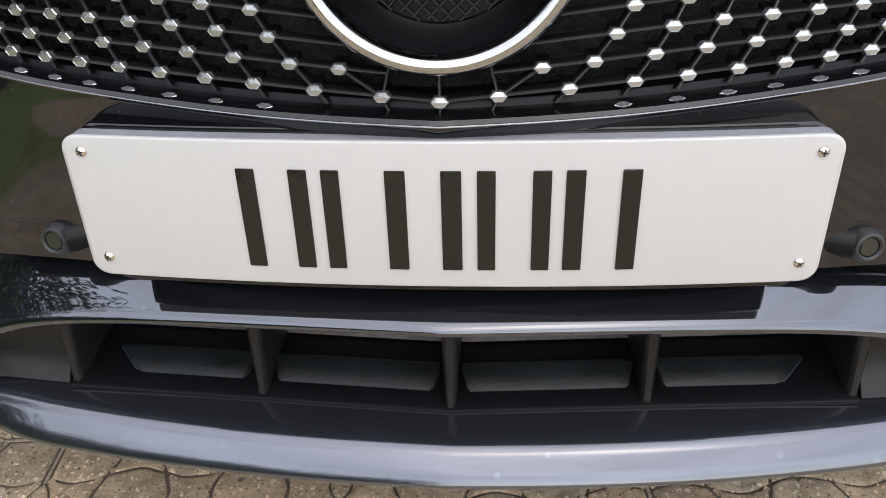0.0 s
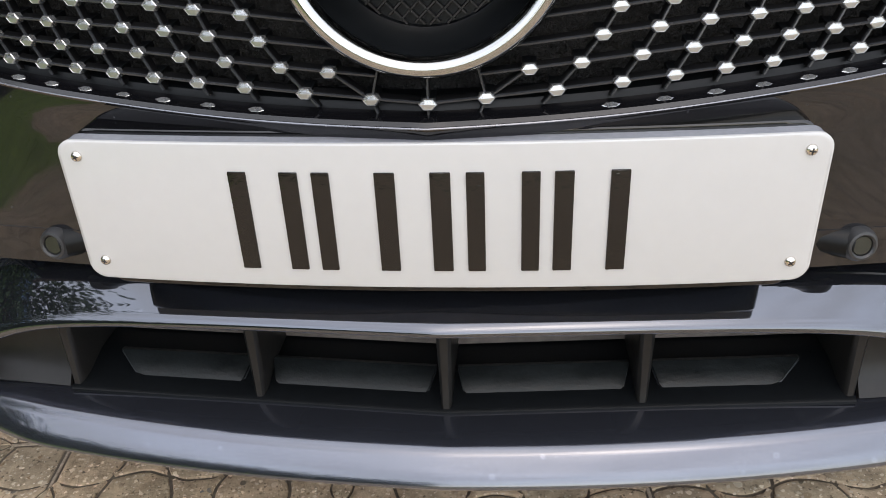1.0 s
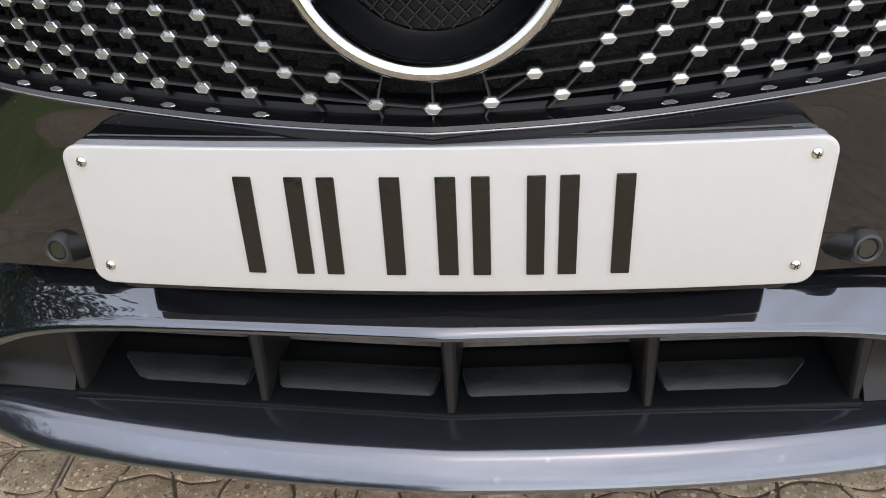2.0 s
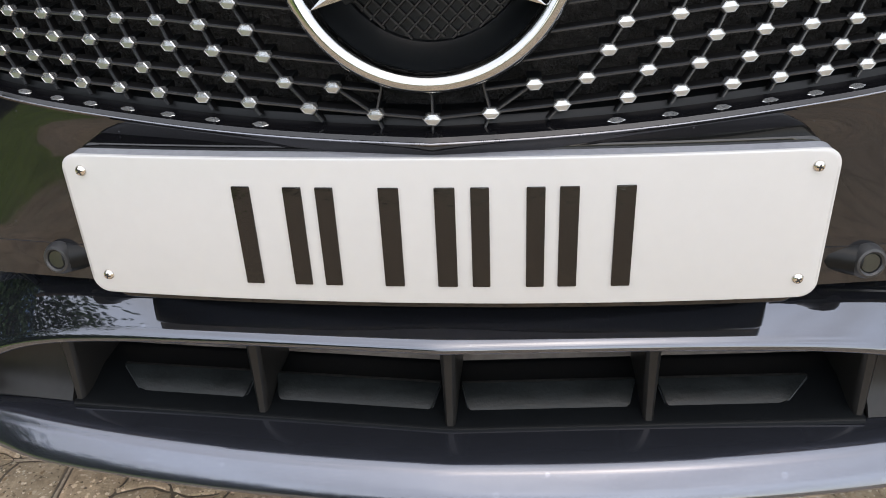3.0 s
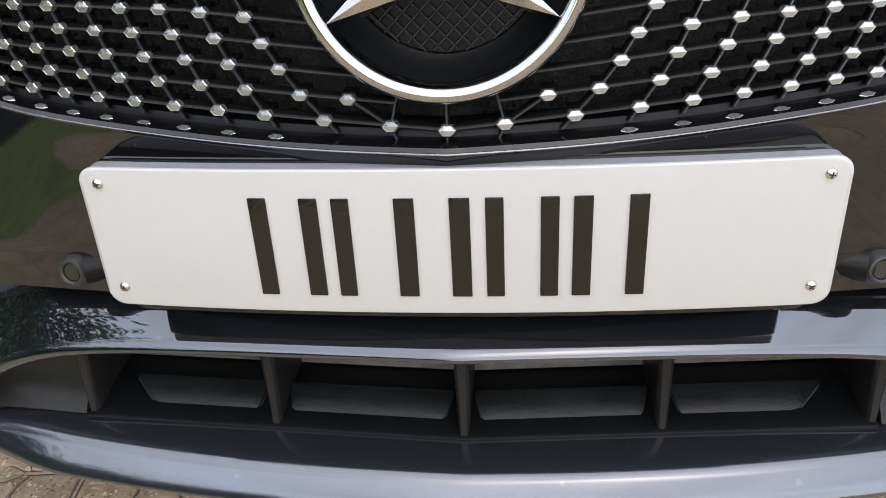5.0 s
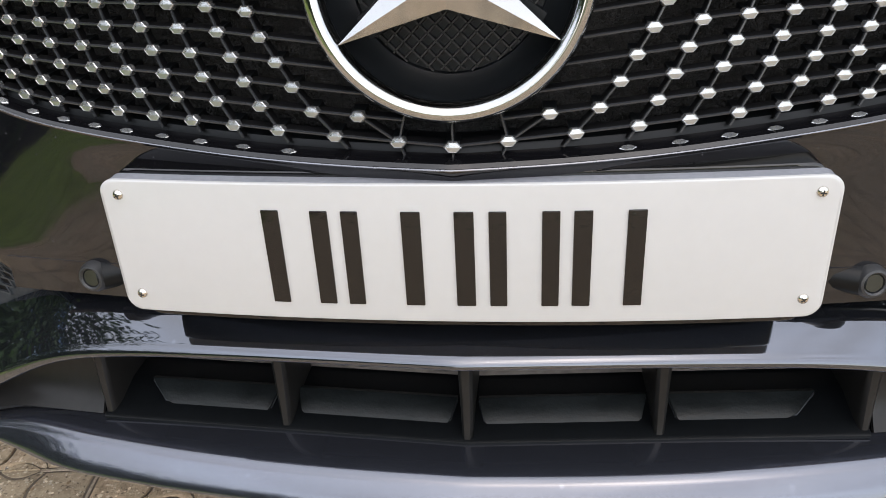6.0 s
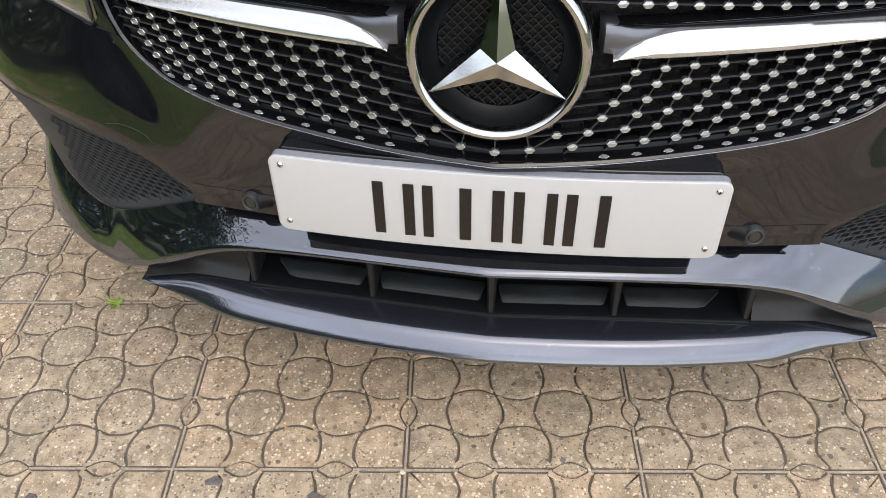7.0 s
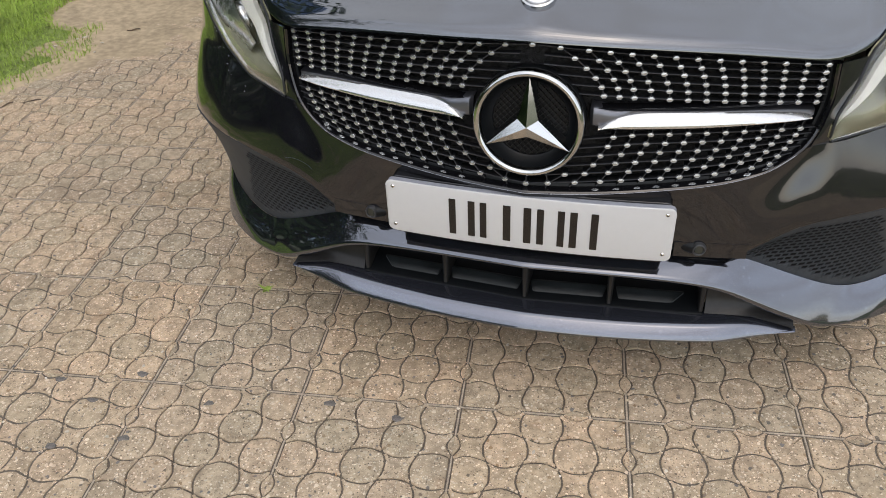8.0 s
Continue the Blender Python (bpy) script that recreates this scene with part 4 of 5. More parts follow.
def sensors():
    """Parking sensors in round bezels beside the plate, set in the bumper's lower ledge."""
    for s in (-1, 1):
        m = Matrix.Translation((s * .312, .0405, .371)) @ Matrix.Rotation(radians(10 * s), 4, 'Z') @ Matrix.Rotation(radians(82), 4, 'X')
        bez = lathe([(.0078, -.003), (.0080, .0022), (.0094, .0034), (.0112, .0028), (.0132, -.001), (.0142, -.008), (.0150, -.03), (.0078, -.03)], m, 32)
        base = [[(s * x, skin(u_at(x), z)[1] - .0006, z) for x in np.linspace(.268, .396, 18)] for v in (0, .25, .5, .75, 1) for z in (.3515 + .0305 * v,)]
        part("sensor_carrier", sheet(base, .003, flip=s < 0), BUMPER_PAINT, car, "black plastic strip that holds the sensor")
        tube = [Vector((s * x, y, z)) for x, y, z in ((.309, .048, .3695), (.296, .052, .3705), (.280, .056, .3710), (.262, .060, .3710))]
        part("sensor_housing", sweep(tube, round_section(.0132, 14)), DISH, car, "grey-black housing behind the sensor")
        b = part("parking_sensor", bez, SENSOR_RING, car, "grey-black parking sensor")
        part("sensor_face", lathe([(0, .0014), (.0070, .0014), (.0078, .0004), (.0078, -.008)], m, 28), SENSOR, b)


sensors()


def headlights():
    """Slanting headlights: bowl, bright reflector, light strip, clear cover."""
    low = spline([(.496, .115, .571), (.545, .139, .580), (.593, .165, .589), (.625, .188, .607), (.662, .218, .625), (.689, .243, .646), (.721, .279, .661), (.785, .37, .695), (.83, .50, .725)], 4)
    high = spline([(.493, .113, .580), (.496, .119, .612), (.508, .133, .639), (.521, .150, .665), (.534, .172, .704), (.550, .188, .727), (.60, .26, .765), (.68, .40, .795), (.76, .56, .805)], 4)
    for s in (-1, 1):
        def at(v, w, off=0.0):
            """v: from the inner lower tip outward; w: 0 at the lower edge, 1 at the bonnet line."""
            k = v * (len(low) - 1)
            i = min(len(low) - 2, int(k))
            f = k - i
            a, b = low[i] * (1 - f) + low[i + 1] * f, high[i] * (1 - f) + high[i + 1] * f
            p = a + (b - a) * w
            g = off + .012 * math.sin(math.pi * w) * smooth01(v * 4)
            p = p + np.array((.45, -.80, .35)) * g
            return np.array((s * p[0], p[1], p[2]))
        vs, ws = np.linspace(0, 1, 33), np.linspace(0, 1, 12)
        bowl = part("headlight", sheet([[at(v, w, -.05 * math.sin(math.pi * w) ** .5 * smooth01(v * 4 + .05) - .003) for v in vs] for w in ws], .003, flip=s < 0), LAMP_DARK, car, "clear headlight with a bright light strip")
        strip = []
        for q, d in ((0, -.014), (.05, -.004), (.5, -.001), (.95, -.004), (1, -.014)):
            strip.append([at(v, lerp_table(v, [0, .1, .3, .6, 1], [.84, .80, .74, .68, .60]) + q * lerp_table(v, [0, .1, .3, .6, 1], [.03, .06, .11, .17, .24]), d - .004) for v in np.linspace(.05, .97, 28)])
        part("light_strip", sheet(strip, .003, flip=s < 0), DRL, bowl, "white light guide strip")
        m = Matrix.Translation(at(.66, .30, -.030)) @ Matrix.Rotation(radians(s * 30), 4, 'Z') @ Matrix.Rotation(radians(75), 4, 'X')
        part("projector", lathe([(0, .010), (.012, .008), (.022, .002), (.026, -.006), (.030, -.004), (.034, -.010), (.034, -.04)], m, 32), LAMP_IN, bowl, "round bright projector lens")
        refl = [[at(v, w, -.026 - .016 * math.sin(5 * v + 3 * w)) for v in np.linspace(.42, .97, 16)] for w in np.linspace(.04, .52, 9)]
        part("reflector", sheet(refl, .003, flip=s < 0), LAMP_IN, bowl, "bright metal reflector")
        bezel = [[at(v, w, d) for v in np.linspace(.01, .97, 28)] for w, d in ((.015, -.010), (.02, -.004), (.05, -.0035), (.06, -.010))]
        part("bezel", sheet(bezel, .002, flip=s < 0), SATIN, bowl, "thin bright edge of the headlight")
        cover = part("cover", sheet([[at(v, w, .0015) for v in vs] for w in ws], .002, flip=s < 0), GLASS, bowl, "clear plastic cover")
        cover.visible_shadow = False
        part("seal", sweep([at(v, 0, .001) for v in vs], round_section(.0024, 6)), MATT, bowl)
        part("inner_seal", sweep([at(v, 1, .001) for v in vs], round_section(.0024, 6)), MATT, bowl)


headlights()


def bonnet():
    """Bonnet from its lip over the grille up to the windscreen's foot, with two soft creases and a round badge."""
    xs = np.linspace(-.80, .80, 81)
    ex, ez = [0, .14, .30, .474, .536, .60, .68, .76, .80], [.743, .736, .722, .701, .708, .760, .790, .800, .806]
    ey = [.012, .028, .066, .116, .168, .262, .402, .56, .66]
    P = []
    for t in [-.03, -.012, 0, .004, .012, .018, .024, .030, .036, .042, .05, .06, .07, .08, .09, .10, .115, .13, .145, .16, .18, .20, .22, .24, .27, .30, .34, .40, .46, .60, .8, 1.0]:
        row = []
        for x in xs:
            ax = abs(x)
            y0 = sum(lerp_table(abs(ax + o), ex, ey) for o in (-.03, -.015, 0, .015, .03)) / 5
            z0 = sum(lerp_table(abs(ax + o), ex, ez) for o in (-.02, -.01, 0, .01, .02)) / 5
            if t <= 0:
                row.append((x, y0 - t * .4 + .004, z0 + .008 + t * .05))
                continue
            y = y0 + (1.25 - y0) * t
            run = y - y0
            crown = .30 * (1 - math.exp(-run / .42)) * (1 - .22 * (ax / .8) ** 2)
            lipz = .012 * smooth01(run / .012)
            crease = .012 * math.exp(-((ax - .36 - .12 * t) / .05) ** 2) * smooth01(run / .2)
            nose = .006 * math.exp(-(ax / .07) ** 2) * smooth01(run / .05)
            ridge = -.0012 * math.exp(-((run - .042) / .014) ** 2) * smooth01(ax / .06)
            row.append((x, y, z0 + .007 + lipz * .7 + crown * .88 + crease + nose + ridge))
        P.append(row)
    body = part("bonnet", sheet(P, .004, flip=False), PAINT, car, "glossy black bonnet reflecting the sky")
    p = Vector((0, .083, .8080))
    m = Matrix.Translation(p) @ Matrix.Rotation(radians(29), 4, 'X')
    bd = part("round_badge", lathe([(0, .0035), (.024, .003), (.0245, .001), (.0275, .0035), (.0305, .002), (.031, -.012)], m, 40), CHROME, body, "small round silver badge")
    part("badge_face", lathe([(0, .0042), (.020, .004), (.0235, .0022)], m, 32), LAMP_IN, bd)
    for s in (-1, 1):
        r = [[(s * x, y, z) for y, z in zip(np.linspace(.42, 1.25, 16), zs)] for x, zs in ((.878, np.linspace(.66, .86, 16)), (.862, np.linspace(.71, .905, 16)), (.83, np.linspace(.745, .940, 16)), (.805, np.linspace(.752, .962, 16)))]
        part("wing", sheet(r, .004, flip=s > 0), PAINT, car)


bonnet()


def underbody():
    """Hidden closing panels: splash shield, bulkhead, wheels."""
    bm = bmesh.new()
    box(bm, (-.50, .22, .187), (.50, 1.25, .195))
    part("undertray", bm, MATT, car, flat=True)
    bm = bmesh.new()
    box(bm, (-.84, 1.235, .19), (.84, 1.25, .86))
    part("bulkhead", bm, MATT, car, flat=True)
    bm = bmesh.new()
    box(bm, (-.46, .20, .20), (.46, .215, .68))
    part("radiator", bm, FOAM, car, flat=True)
    for s in (-1, 1):
        m = Matrix.Translation((s * .76, .86, .312)) @ Matrix.Rotation(radians(90 * s), 4, 'Y')
        tyre = part("front_wheel", lathe([(.215, -.10), (.29, -.10), (.308, -.085), (.312, -.04), (.312, .04), (.308, .085), (.29, .10), (.215, .10)], m, 48), RUBBER, car, "black rubber tyre on an alloy rim")
        part("rim", lathe([(0, .06), (.05, .075), (.06, .05), (.18, .06), (.215, .098), (.215, -.1)], m, 40), ALLOY, tyre)


underbody()


def cabin():
    """The rest of the body behind the bonnet: flanks, glass, roof, tailgate, rear wheels."""
    def grid(a, b, c, d, n, m, bulge, out):
        """Four-cornered patch a-b along the bottom, d-c along the top, bulged along out."""
        a, b, c, d, out = (np.array(q, float) for q in (a, b, c, d, out))
        rows = []
        for v in np.linspace(0, 1, m):
            rows.append([a * (1 - u) * (1 - v) + b * u * (1 - v) + c * u * v + d * (1 - u) * v + out * bulge * math.sin(math.pi * u) * (.5 + .5 * math.sin(math.pi * v)) for u in np.linspace(0, 1, n)])
        return rows
    for s in (-1, 1):
        cols = []
        for y in np.linspace(1.25, 4.20, 60):
            tail = 1 - .16 * smooth01((y - 3.5) / .75) ** 2
            arch = .30 + math.sqrt(max(0.0, .36 ** 2 - (y - 3.50) ** 2)) if abs(y - 3.50) < .36 else .20
            sh = .86 + .08 * smooth01((y - 1.25) / .5)
            col = []
            for v, x in ((0, .80), (.04, .845), (.25, .878), (.6, .889), (.85, .882), (1.0, .860)):
                col.append((s * x * tail, y, arch + (sh - arch) * v))
            col.append((s * .80 * tail, y, sh + .022))
            cols.append(col)
        part("flank", sheet(np.array(cols).transpose(1, 0, 2), .004, flip=s < 0), PAINT, car)
        glass = grid((s * .805, 1.24, .955), (s * .735, 4.05, .96), (s * .585, 3.50, 1.37), (s * .595, 1.98, 1.385), 24, 8, .03, (s, 0, 0))
        part("side_window", sheet(glass, .004, flip=s < 0), TINT, car, "dark side glass")
        part("roof_rail", sweep([Vector(q) for q in ((s * .80, 1.24, .96), (s * .72, 1.55, 1.15), (s * .598, 1.98, 1.388), (s * .605, 2.7, 1.41), (s * .588, 3.50, 1.375), (s * .66, 3.80, 1.17), (s * .738, 4.05, .96))], round_section(.028, 10)), PAINT, car)
        part("door_pillar", sweep([Vector((s * .845, 2.55, .93)), Vector((s * .625, 2.60, 1.39))], round_section(.03, 8)), GLOSS, car)
        m = Matrix.Translation((s * .76, 3.50, .312)) @ Matrix.Rotation(radians(90 * s), 4, 'Y')
        tyre = part("rear_wheel", lathe([(.215, -.10), (.29, -.10), (.308, -.085), (.312, -.04), (.312, .04), (.308, .085), (.29, .10), (.215, .10)], m, 48), RUBBER, car, "black rubber tyre on an alloy rim")
        part("rim", lathe([(0, .06), (.05, .075), (.06, .05), (.18, .06), (.215, .098), (.215, -.1)], m, 40), ALLOY, tyre)
    part("windscreen", sheet(grid((-.80, 1.22, .965), (.80, 1.22, .965), (.595, 1.98, 1.385), (-.595, 1.98, 1.385), 24, 10, .07, (0, -.7, .7)), .004), TINT, car, "dark windscreen")
    part("roof", sheet(grid((-.60, 1.97, 1.39), (.60, 1.97, 1.39), (.59, 3.52, 1.375), (-.59, 3.52, 1.375), 24, 12, .05, (0, 0, 1)), .004), PAINT, car)
    part("rear_window", sheet(grid((-.59, 3.50, 1.375), (.59, 3.50, 1.375), (.735, 4.07, .95), (-.735, 4.07, .95), 20, 8, .05, (0, .6, .8)), .004), TINT, car, "dark rear glass")
    part("tailgate", sheet(grid((-.74, 4.06, .965), (.74, 4.06, .965), (.70, 4.21, .22), (-.70, 4.21, .22), 20, 10, .09, (0, 1, 0)), .004), PAINT, car)


cabin()

# ---- ground ----
SLAB_L, SLAB_A = .338, math.atan2(.037, .336)
ORIGIN = Vector((.227, -.052))
EU, EV = Vector((math.cos(SLAB_A), math.sin(SLAB_A))), Vector((-math.sin(SLAB_A), math.cos(SLAB_A)))


def ground():
    bm = bmesh.new()
    ring = [bm.verts.new((300 * math.cos(radians(k * 10)), 300 * math.sin(radians(k * 10)), -.045)) for k in range(36)]
    bm.faces.new(ring)
    g = part("ground", bm, EARTH, None, "grassy field round the drive", flat=True)
    tagged(g, "grassy field round the drive", "ground", kind="structure")


ground()


def verge(y):
    """How far the verge swells towards the drive in front of the car."""
    return .36 * smooth01((.45 - y) / .7) + .60 * smooth01((-.40 - y) / 1.0)


def soil_height(x, y):
    """Sandy earth that laps over the slabs to the left and at the back."""
    n = noise.noise(Vector((x * 2.2, y * 2.2, 3.1))) * .5 + noise.noise(Vector((x * 9, y * 9, 7.7))) * .22
    left = (-1.93 - x + verge(y) + .10 * (max(y, 0) - 1.0)) / .30 + n * 1.3
    back = (y - 1.55) / .8 + n * 1.6
    k = max(left, back, -1.0)
    rim = min(x + 4.2, 3.6 - x, y + 4.0, 5.0 - y) + n * .9
    return -.016 - .07 * (1 - smooth01((rim - .15) / .55)) + .017 * smooth01((k + .9) / 1.5) + .010 * smooth01(k / 2.5) + n * .004


def soil():
    nx, ny = 150, 180
    x0, x1, y0, y1 = -4.2, 3.6, -4.0, 5.0
    bm = bmesh.new()
    grid = []
    for j in range(ny + 1):
        row = []
        for i in range(nx + 1):
            x, y = x0 + (x1 - x0) * i / nx, y0 + (y1 - y0) * j / ny
            row.append(bm.verts.new((x, y, soil_height(x, y))))
        grid.append(row)
    for j in range(ny):
        for i in range(nx):
            bm.faces.new((grid[j][i], grid[j][i + 1], grid[j + 1][i + 1], grid[j + 1][i]))
    tagged(part("soil", bm, SOIL, None, sharp=180), "sandy brown earth lapping over the slabs", "soil", kind="structure")


soil()


def slab_mesh(seed):
    """One pressed slab: five by five cells parted by wavy grooves, half lenses along its edges."""
    L, n = SLAB_L, 5
    p = L / n
    amp, half = .0094, .0020
    edge = .0030
    LENS = .0130
    bm = bmesh.new()

    def hump(q):
        """A lens's half width along a slab's edge."""
        return math.sin(math.pi * min(1.0, max(0.0, (q - .12) / .76)))

    def wave(k, t):
        """Offset of groove k (1 to 4) at t along it."""
        w = math.sin(math.pi * t / p)
        return amp * (-1) ** (k - 1) * w

    def side(i, j, which, q):
        """Point of cell (i, j)'s side at q (0 to 1), going round."""
        x0, y0 = i * p, j * p
        small = (i + j) % 2 == 1
        if which == 0:
            x, y = x0 + q * p, y0
            y += wave(j, x) if 0 < j else (LENS * hump(q) if small else 0)
        elif which == 1:
            x, y = x0 + p, y0 + q * p
            x += wave(i + 1, y) if i + 1 < n else (-LENS * hump(q) if small else 0)
        elif which == 2:
            x, y = x0 + (1 - q) * p, y0 + p
            y += wave(j + 1, x) if j + 1 < n else (-LENS * hump(1 - q) if small else 0)
        else:
            x, y = x0, y0 + (1 - q) * p
            x += wave(i, y) if 0 < i else (LENS * hump(1 - q) if small else 0)
        return x, y

    def cell(poly, top, rim=half):
        c = np.mean(poly, axis=0)
        m = len(poly)
        pts = np.array(poly)
        nxt, prv = np.roll(pts, -1, 0), np.roll(pts, 1, 0)
        t = nxt - prv
        t /= np.linalg.norm(t, axis=1, keepdims=True) + 1e-12
        nin = np.stack([-t[:, 1], t[:, 0]], 1)
        e = nxt - pts
        e /= np.linalg.norm(e, axis=1, keepdims=True) + 1e-12
        lean = np.abs(-e[:, 1] * nin[:, 0] + e[:, 0] * nin[:, 1])
        nin /= np.clip(lean, .34, 1)[:, None]
        rings = []
        for d, z in ((rim * .9, -.014), (rim * .96, -.0020), (rim + .0006, -.0007), (rim + .0034, 0.0)):
            q = pts + nin * d
            q[:, 0] = np.clip(q[:, 0], min(d, edge), L - min(d, edge))
            rings.append([bm.verts.new((a - L / 2, b - L / 2, z + top)) for a, b in q])
        for A, B in zip(rings, rings[1:]):
            for k in range(m):
                bm.faces.new((A[k], A[(k + 1) % m], B[(k + 1) % m], B[k]))
        mid = bm.verts.new((c[0] - L / 2, c[1] - L / 2, top + .0008))
        for k in range(m):
            bm.faces.new((rings[-1][k], rings[-1][(k + 1) % m], mid))
    prng = random.Random(int(seed))
    for i in range(n):
        for j in range(n):
            poly = [side(i, j, w, q) for w in range(4) for q in (0, .07, .16, .27, .38, .5, .62, .73, .84, .93)]
            poly = [(x + .0024 * noise.noise(Vector((x * 38, y * 45, seed))), y + .0024 * noise.noise(Vector((x * 38, y * 45, seed + 9)))) for x, y in poly]
            poly = [(min(max(x, edge), L - edge) if i in (0, n - 1) else x, min(max(y, edge), L - edge) if j in (0, n - 1) else y) for x, y in poly]
            cell(poly, prng.uniform(-.0007, .0007))
    # half lenses
    for k in (1, 3):
        for rot in range(4):
            arc = [(k * p + q * p, LENS * hump(q)) for q in (.14, .2, .3, .4, .5, .6, .7, .8, .86)]
            poly = [(k * p + .87 * p, .0002), (k * p + .5 * p, .0002), (k * p + .13 * p, .0002)]
            pts = poly[::-1] + arc[::-1]
            cx = np.mean([q[0] for q in pts])
            top = [(cx + (x - cx) * .975, y * .86) for x, y in pts]
            for _ in range(rot):
                pts = [(L - y, x) for x, y in pts]
                top = [(L - y, x) for x, y in top]
            lo = [bm.verts.new((x - L / 2, y - L / 2, -.012)) for x, y in pts]
            hi = [bm.verts.new((x - L / 2, y - L / 2, -.0008)) for x, y in top]
            bm.faces.new(hi)
            for a in range(len(pts)):
                b = (a + 1) % len(pts)
                bm.faces.new((lo[a], lo[b], hi[b], hi[a]))
    me = bpy.data.meshes.new("slab")
    bmesh.ops.recalc_face_normals(bm, faces=bm.faces)
    bm.to_mesh(me)
    bm.free()
    me.materials.append(SLAB)
    return me


def pavement():
    """Dirt bed with sand strips in the joints, and the slabs on it."""
    bm = bmesh.new()
    i0, i1, j0, j1 = -8, 9, -5, 9
    c = [ORIGIN + EU * SLAB_L * i + EV * SLAB_L * j for i, j in ((i0, j0), (i1, j0), (i1, j1), (i0, j1))]
    bm.faces.new([bm.verts.new((v.x, v.y, -.0027)) for v in c])
    bed = tagged(part("pavement", bm, GAP, None, flat=True), "weathered tan concrete slabs with wavy grooves", "pavement", kind="structure")
    bm = bmesh.new()

    def strip(a, b, across):
        w, n = .0021, 14
        prev = None
        for k in range(n + 1):
            q = a + (b - a) * (k / n)
            jig = noise.noise(Vector((q.x * 30, q.y * 30, 1))) * .0005
            z = -.0012 + noise.noise(Vector((q.x * 14, q.y * 14, 5))) * .0016
            cur = [bm.verts.new((q.x + across.x * (o + jig), q.y + across.y * (o + jig), z + dz)) for o, dz in ((-w, -.004), (-w * .75, 0), (w * .75, 0), (w, -.004))]
            if prev:
                for m_ in range(3):
                    bm.faces.new((prev[m_], prev[m_ + 1], cur[m_ + 1], cur[m_]))
            prev = cur
    for i in range(i0, i1 + 1):
        for j in range(j0, j1):
            for k, e in ((0, 1.12), (1.88, 3.12), (3.88, 5)):
                a = ORIGIN + EU * SLAB_L * i + EV * SLAB_L * (j + k / 5)
                strip(a, a + EV * SLAB_L * (e - k) / 5, EU)
    for j in range(j0, j1 + 1):
        for i in range(i0, i1):
            for k, e in ((0, 1.12), (1.88, 3.12), (3.88, 5)):
                a = ORIGIN + EV * SLAB_L * j + EU * SLAB_L * (i + k / 5)
                strip(a, a + EU * SLAB_L * (e - k) / 5, EV)
    bmesh.ops.recalc_face_normals(bm, faces=bm.faces)
    part("joint_sand", bm, SAND, bed, "pale sand in the slab joints")
    kinds = [slab_mesh(11.0 + 20 * k) for k in range(4)]
    prng = random.Random(3)
    for i in range(i0, i1):
        for j in range(j0, j1):
            q = ORIGIN + EU * SLAB_L * (i + .5) + EV * SLAB_L * (j + .5)
            ob = new("slab", prng.choice(kinds))
            ob.parent = bed
            ob.location = (q.x, q.y, prng.uniform(-.0010, .0010))
            ob.rotation_euler = (prng.uniform(-.002, .002), prng.uniform(-.002, .002), SLAB_A + radians(90 * prng.randrange(4)))


def grass_edge(x, y):
    """How far a place lies inside the lawn."""
    return -2.06 - .12 * (max(y, .2) - 1.1) + verge(y) + .22 * noise.noise(Vector((x * 2.7, y * 2.7, 9.0))) + .12 * noise.noise(Vector((x * 9, y * 9, 4.0))) - 1.6 * max(0.0, -2.7 - y)  - x


def grass():
    """Lawn beyond the soil: a thin turf with many short blades on it."""
    prng = random.Random(8)
    verts, faces = [], []
    count = 0
    while count < 85000:
        x, y = (prng.uniform(-3.5, -2.02), prng.uniform(.8, 3.4)) if count < 62000 else (prng.uniform(-3.6, -.9), prng.uniform(-2.8, .9))
        n = noise.noise(Vector((x * 2.6, y * 2.6, 0.4)))
        d = grass_edge(x, y)
        if d < 0 or n < -.30 - .5 * d or prng.random() > .10 + d * 2.2:
            continue
        h = prng.uniform(.014, .055) * (.6 + .5 * min(1, d * 2))
        a, lean = prng.uniform(0, 6.28), prng.uniform(.1, 1.2)
        z = soil_height(x, y) - .003
        dx, dy, w = math.cos(a), math.sin(a), prng.uniform(.0010, .0023)
        b = len(verts)
        for f, ww in ((0, 1), (.5, .8), (1, .1)):
            o = lean * h * f * f
            for sgn in (-1, 1):
                verts.append((x + dx * o - dy * w * ww * sgn, y + dy * o + dx * w * ww * sgn, z + h * f * (1 - .3 * lean * f)))
        faces += [(b, b + 1, b + 3, b + 2), (b + 2, b + 3, b + 5, b + 4)]
        count += 1
    me = bpy.data.meshes.new("grass")
    me.from_pydata(verts, [], faces)
    me.materials.append(GRASS)
    tagged(new("grass", me), "short green grass beside the drive", "grass", kind="stuff")
    bm = bmesh.new()
    vs = {}
    for i in range(136):
        for j in range(272):
            x, y = -4.2 + i * .025, -3.4 + j * .025
            if grass_edge(x, y) < .10 + .08 * noise.noise(Vector((x * 30, y * 30, 2))) or noise.noise(Vector((x * 2.6, y * 2.6, 0.4))) < -.25:
                continue
            q = []
            for a, b in ((i, j), (i + 1, j), (i + 1, j + 1), (i, j + 1)):
                if (a, b) not in vs:
                    px, py = -4.2 + a * .025, -3.4 + b * .025
                    vs[a, b] = bm.verts.new((px, py, soil_height(px, py) - .004 + .009 * smooth01((grass_edge(px, py) - .06) / .16)))
                q.append(vs[a, b])
            bm.faces.new(q)
    tagged(part("turf", bm, TURF, None, sharp=180), "thin green turf under the grass", "turf", kind="structure")


grass()


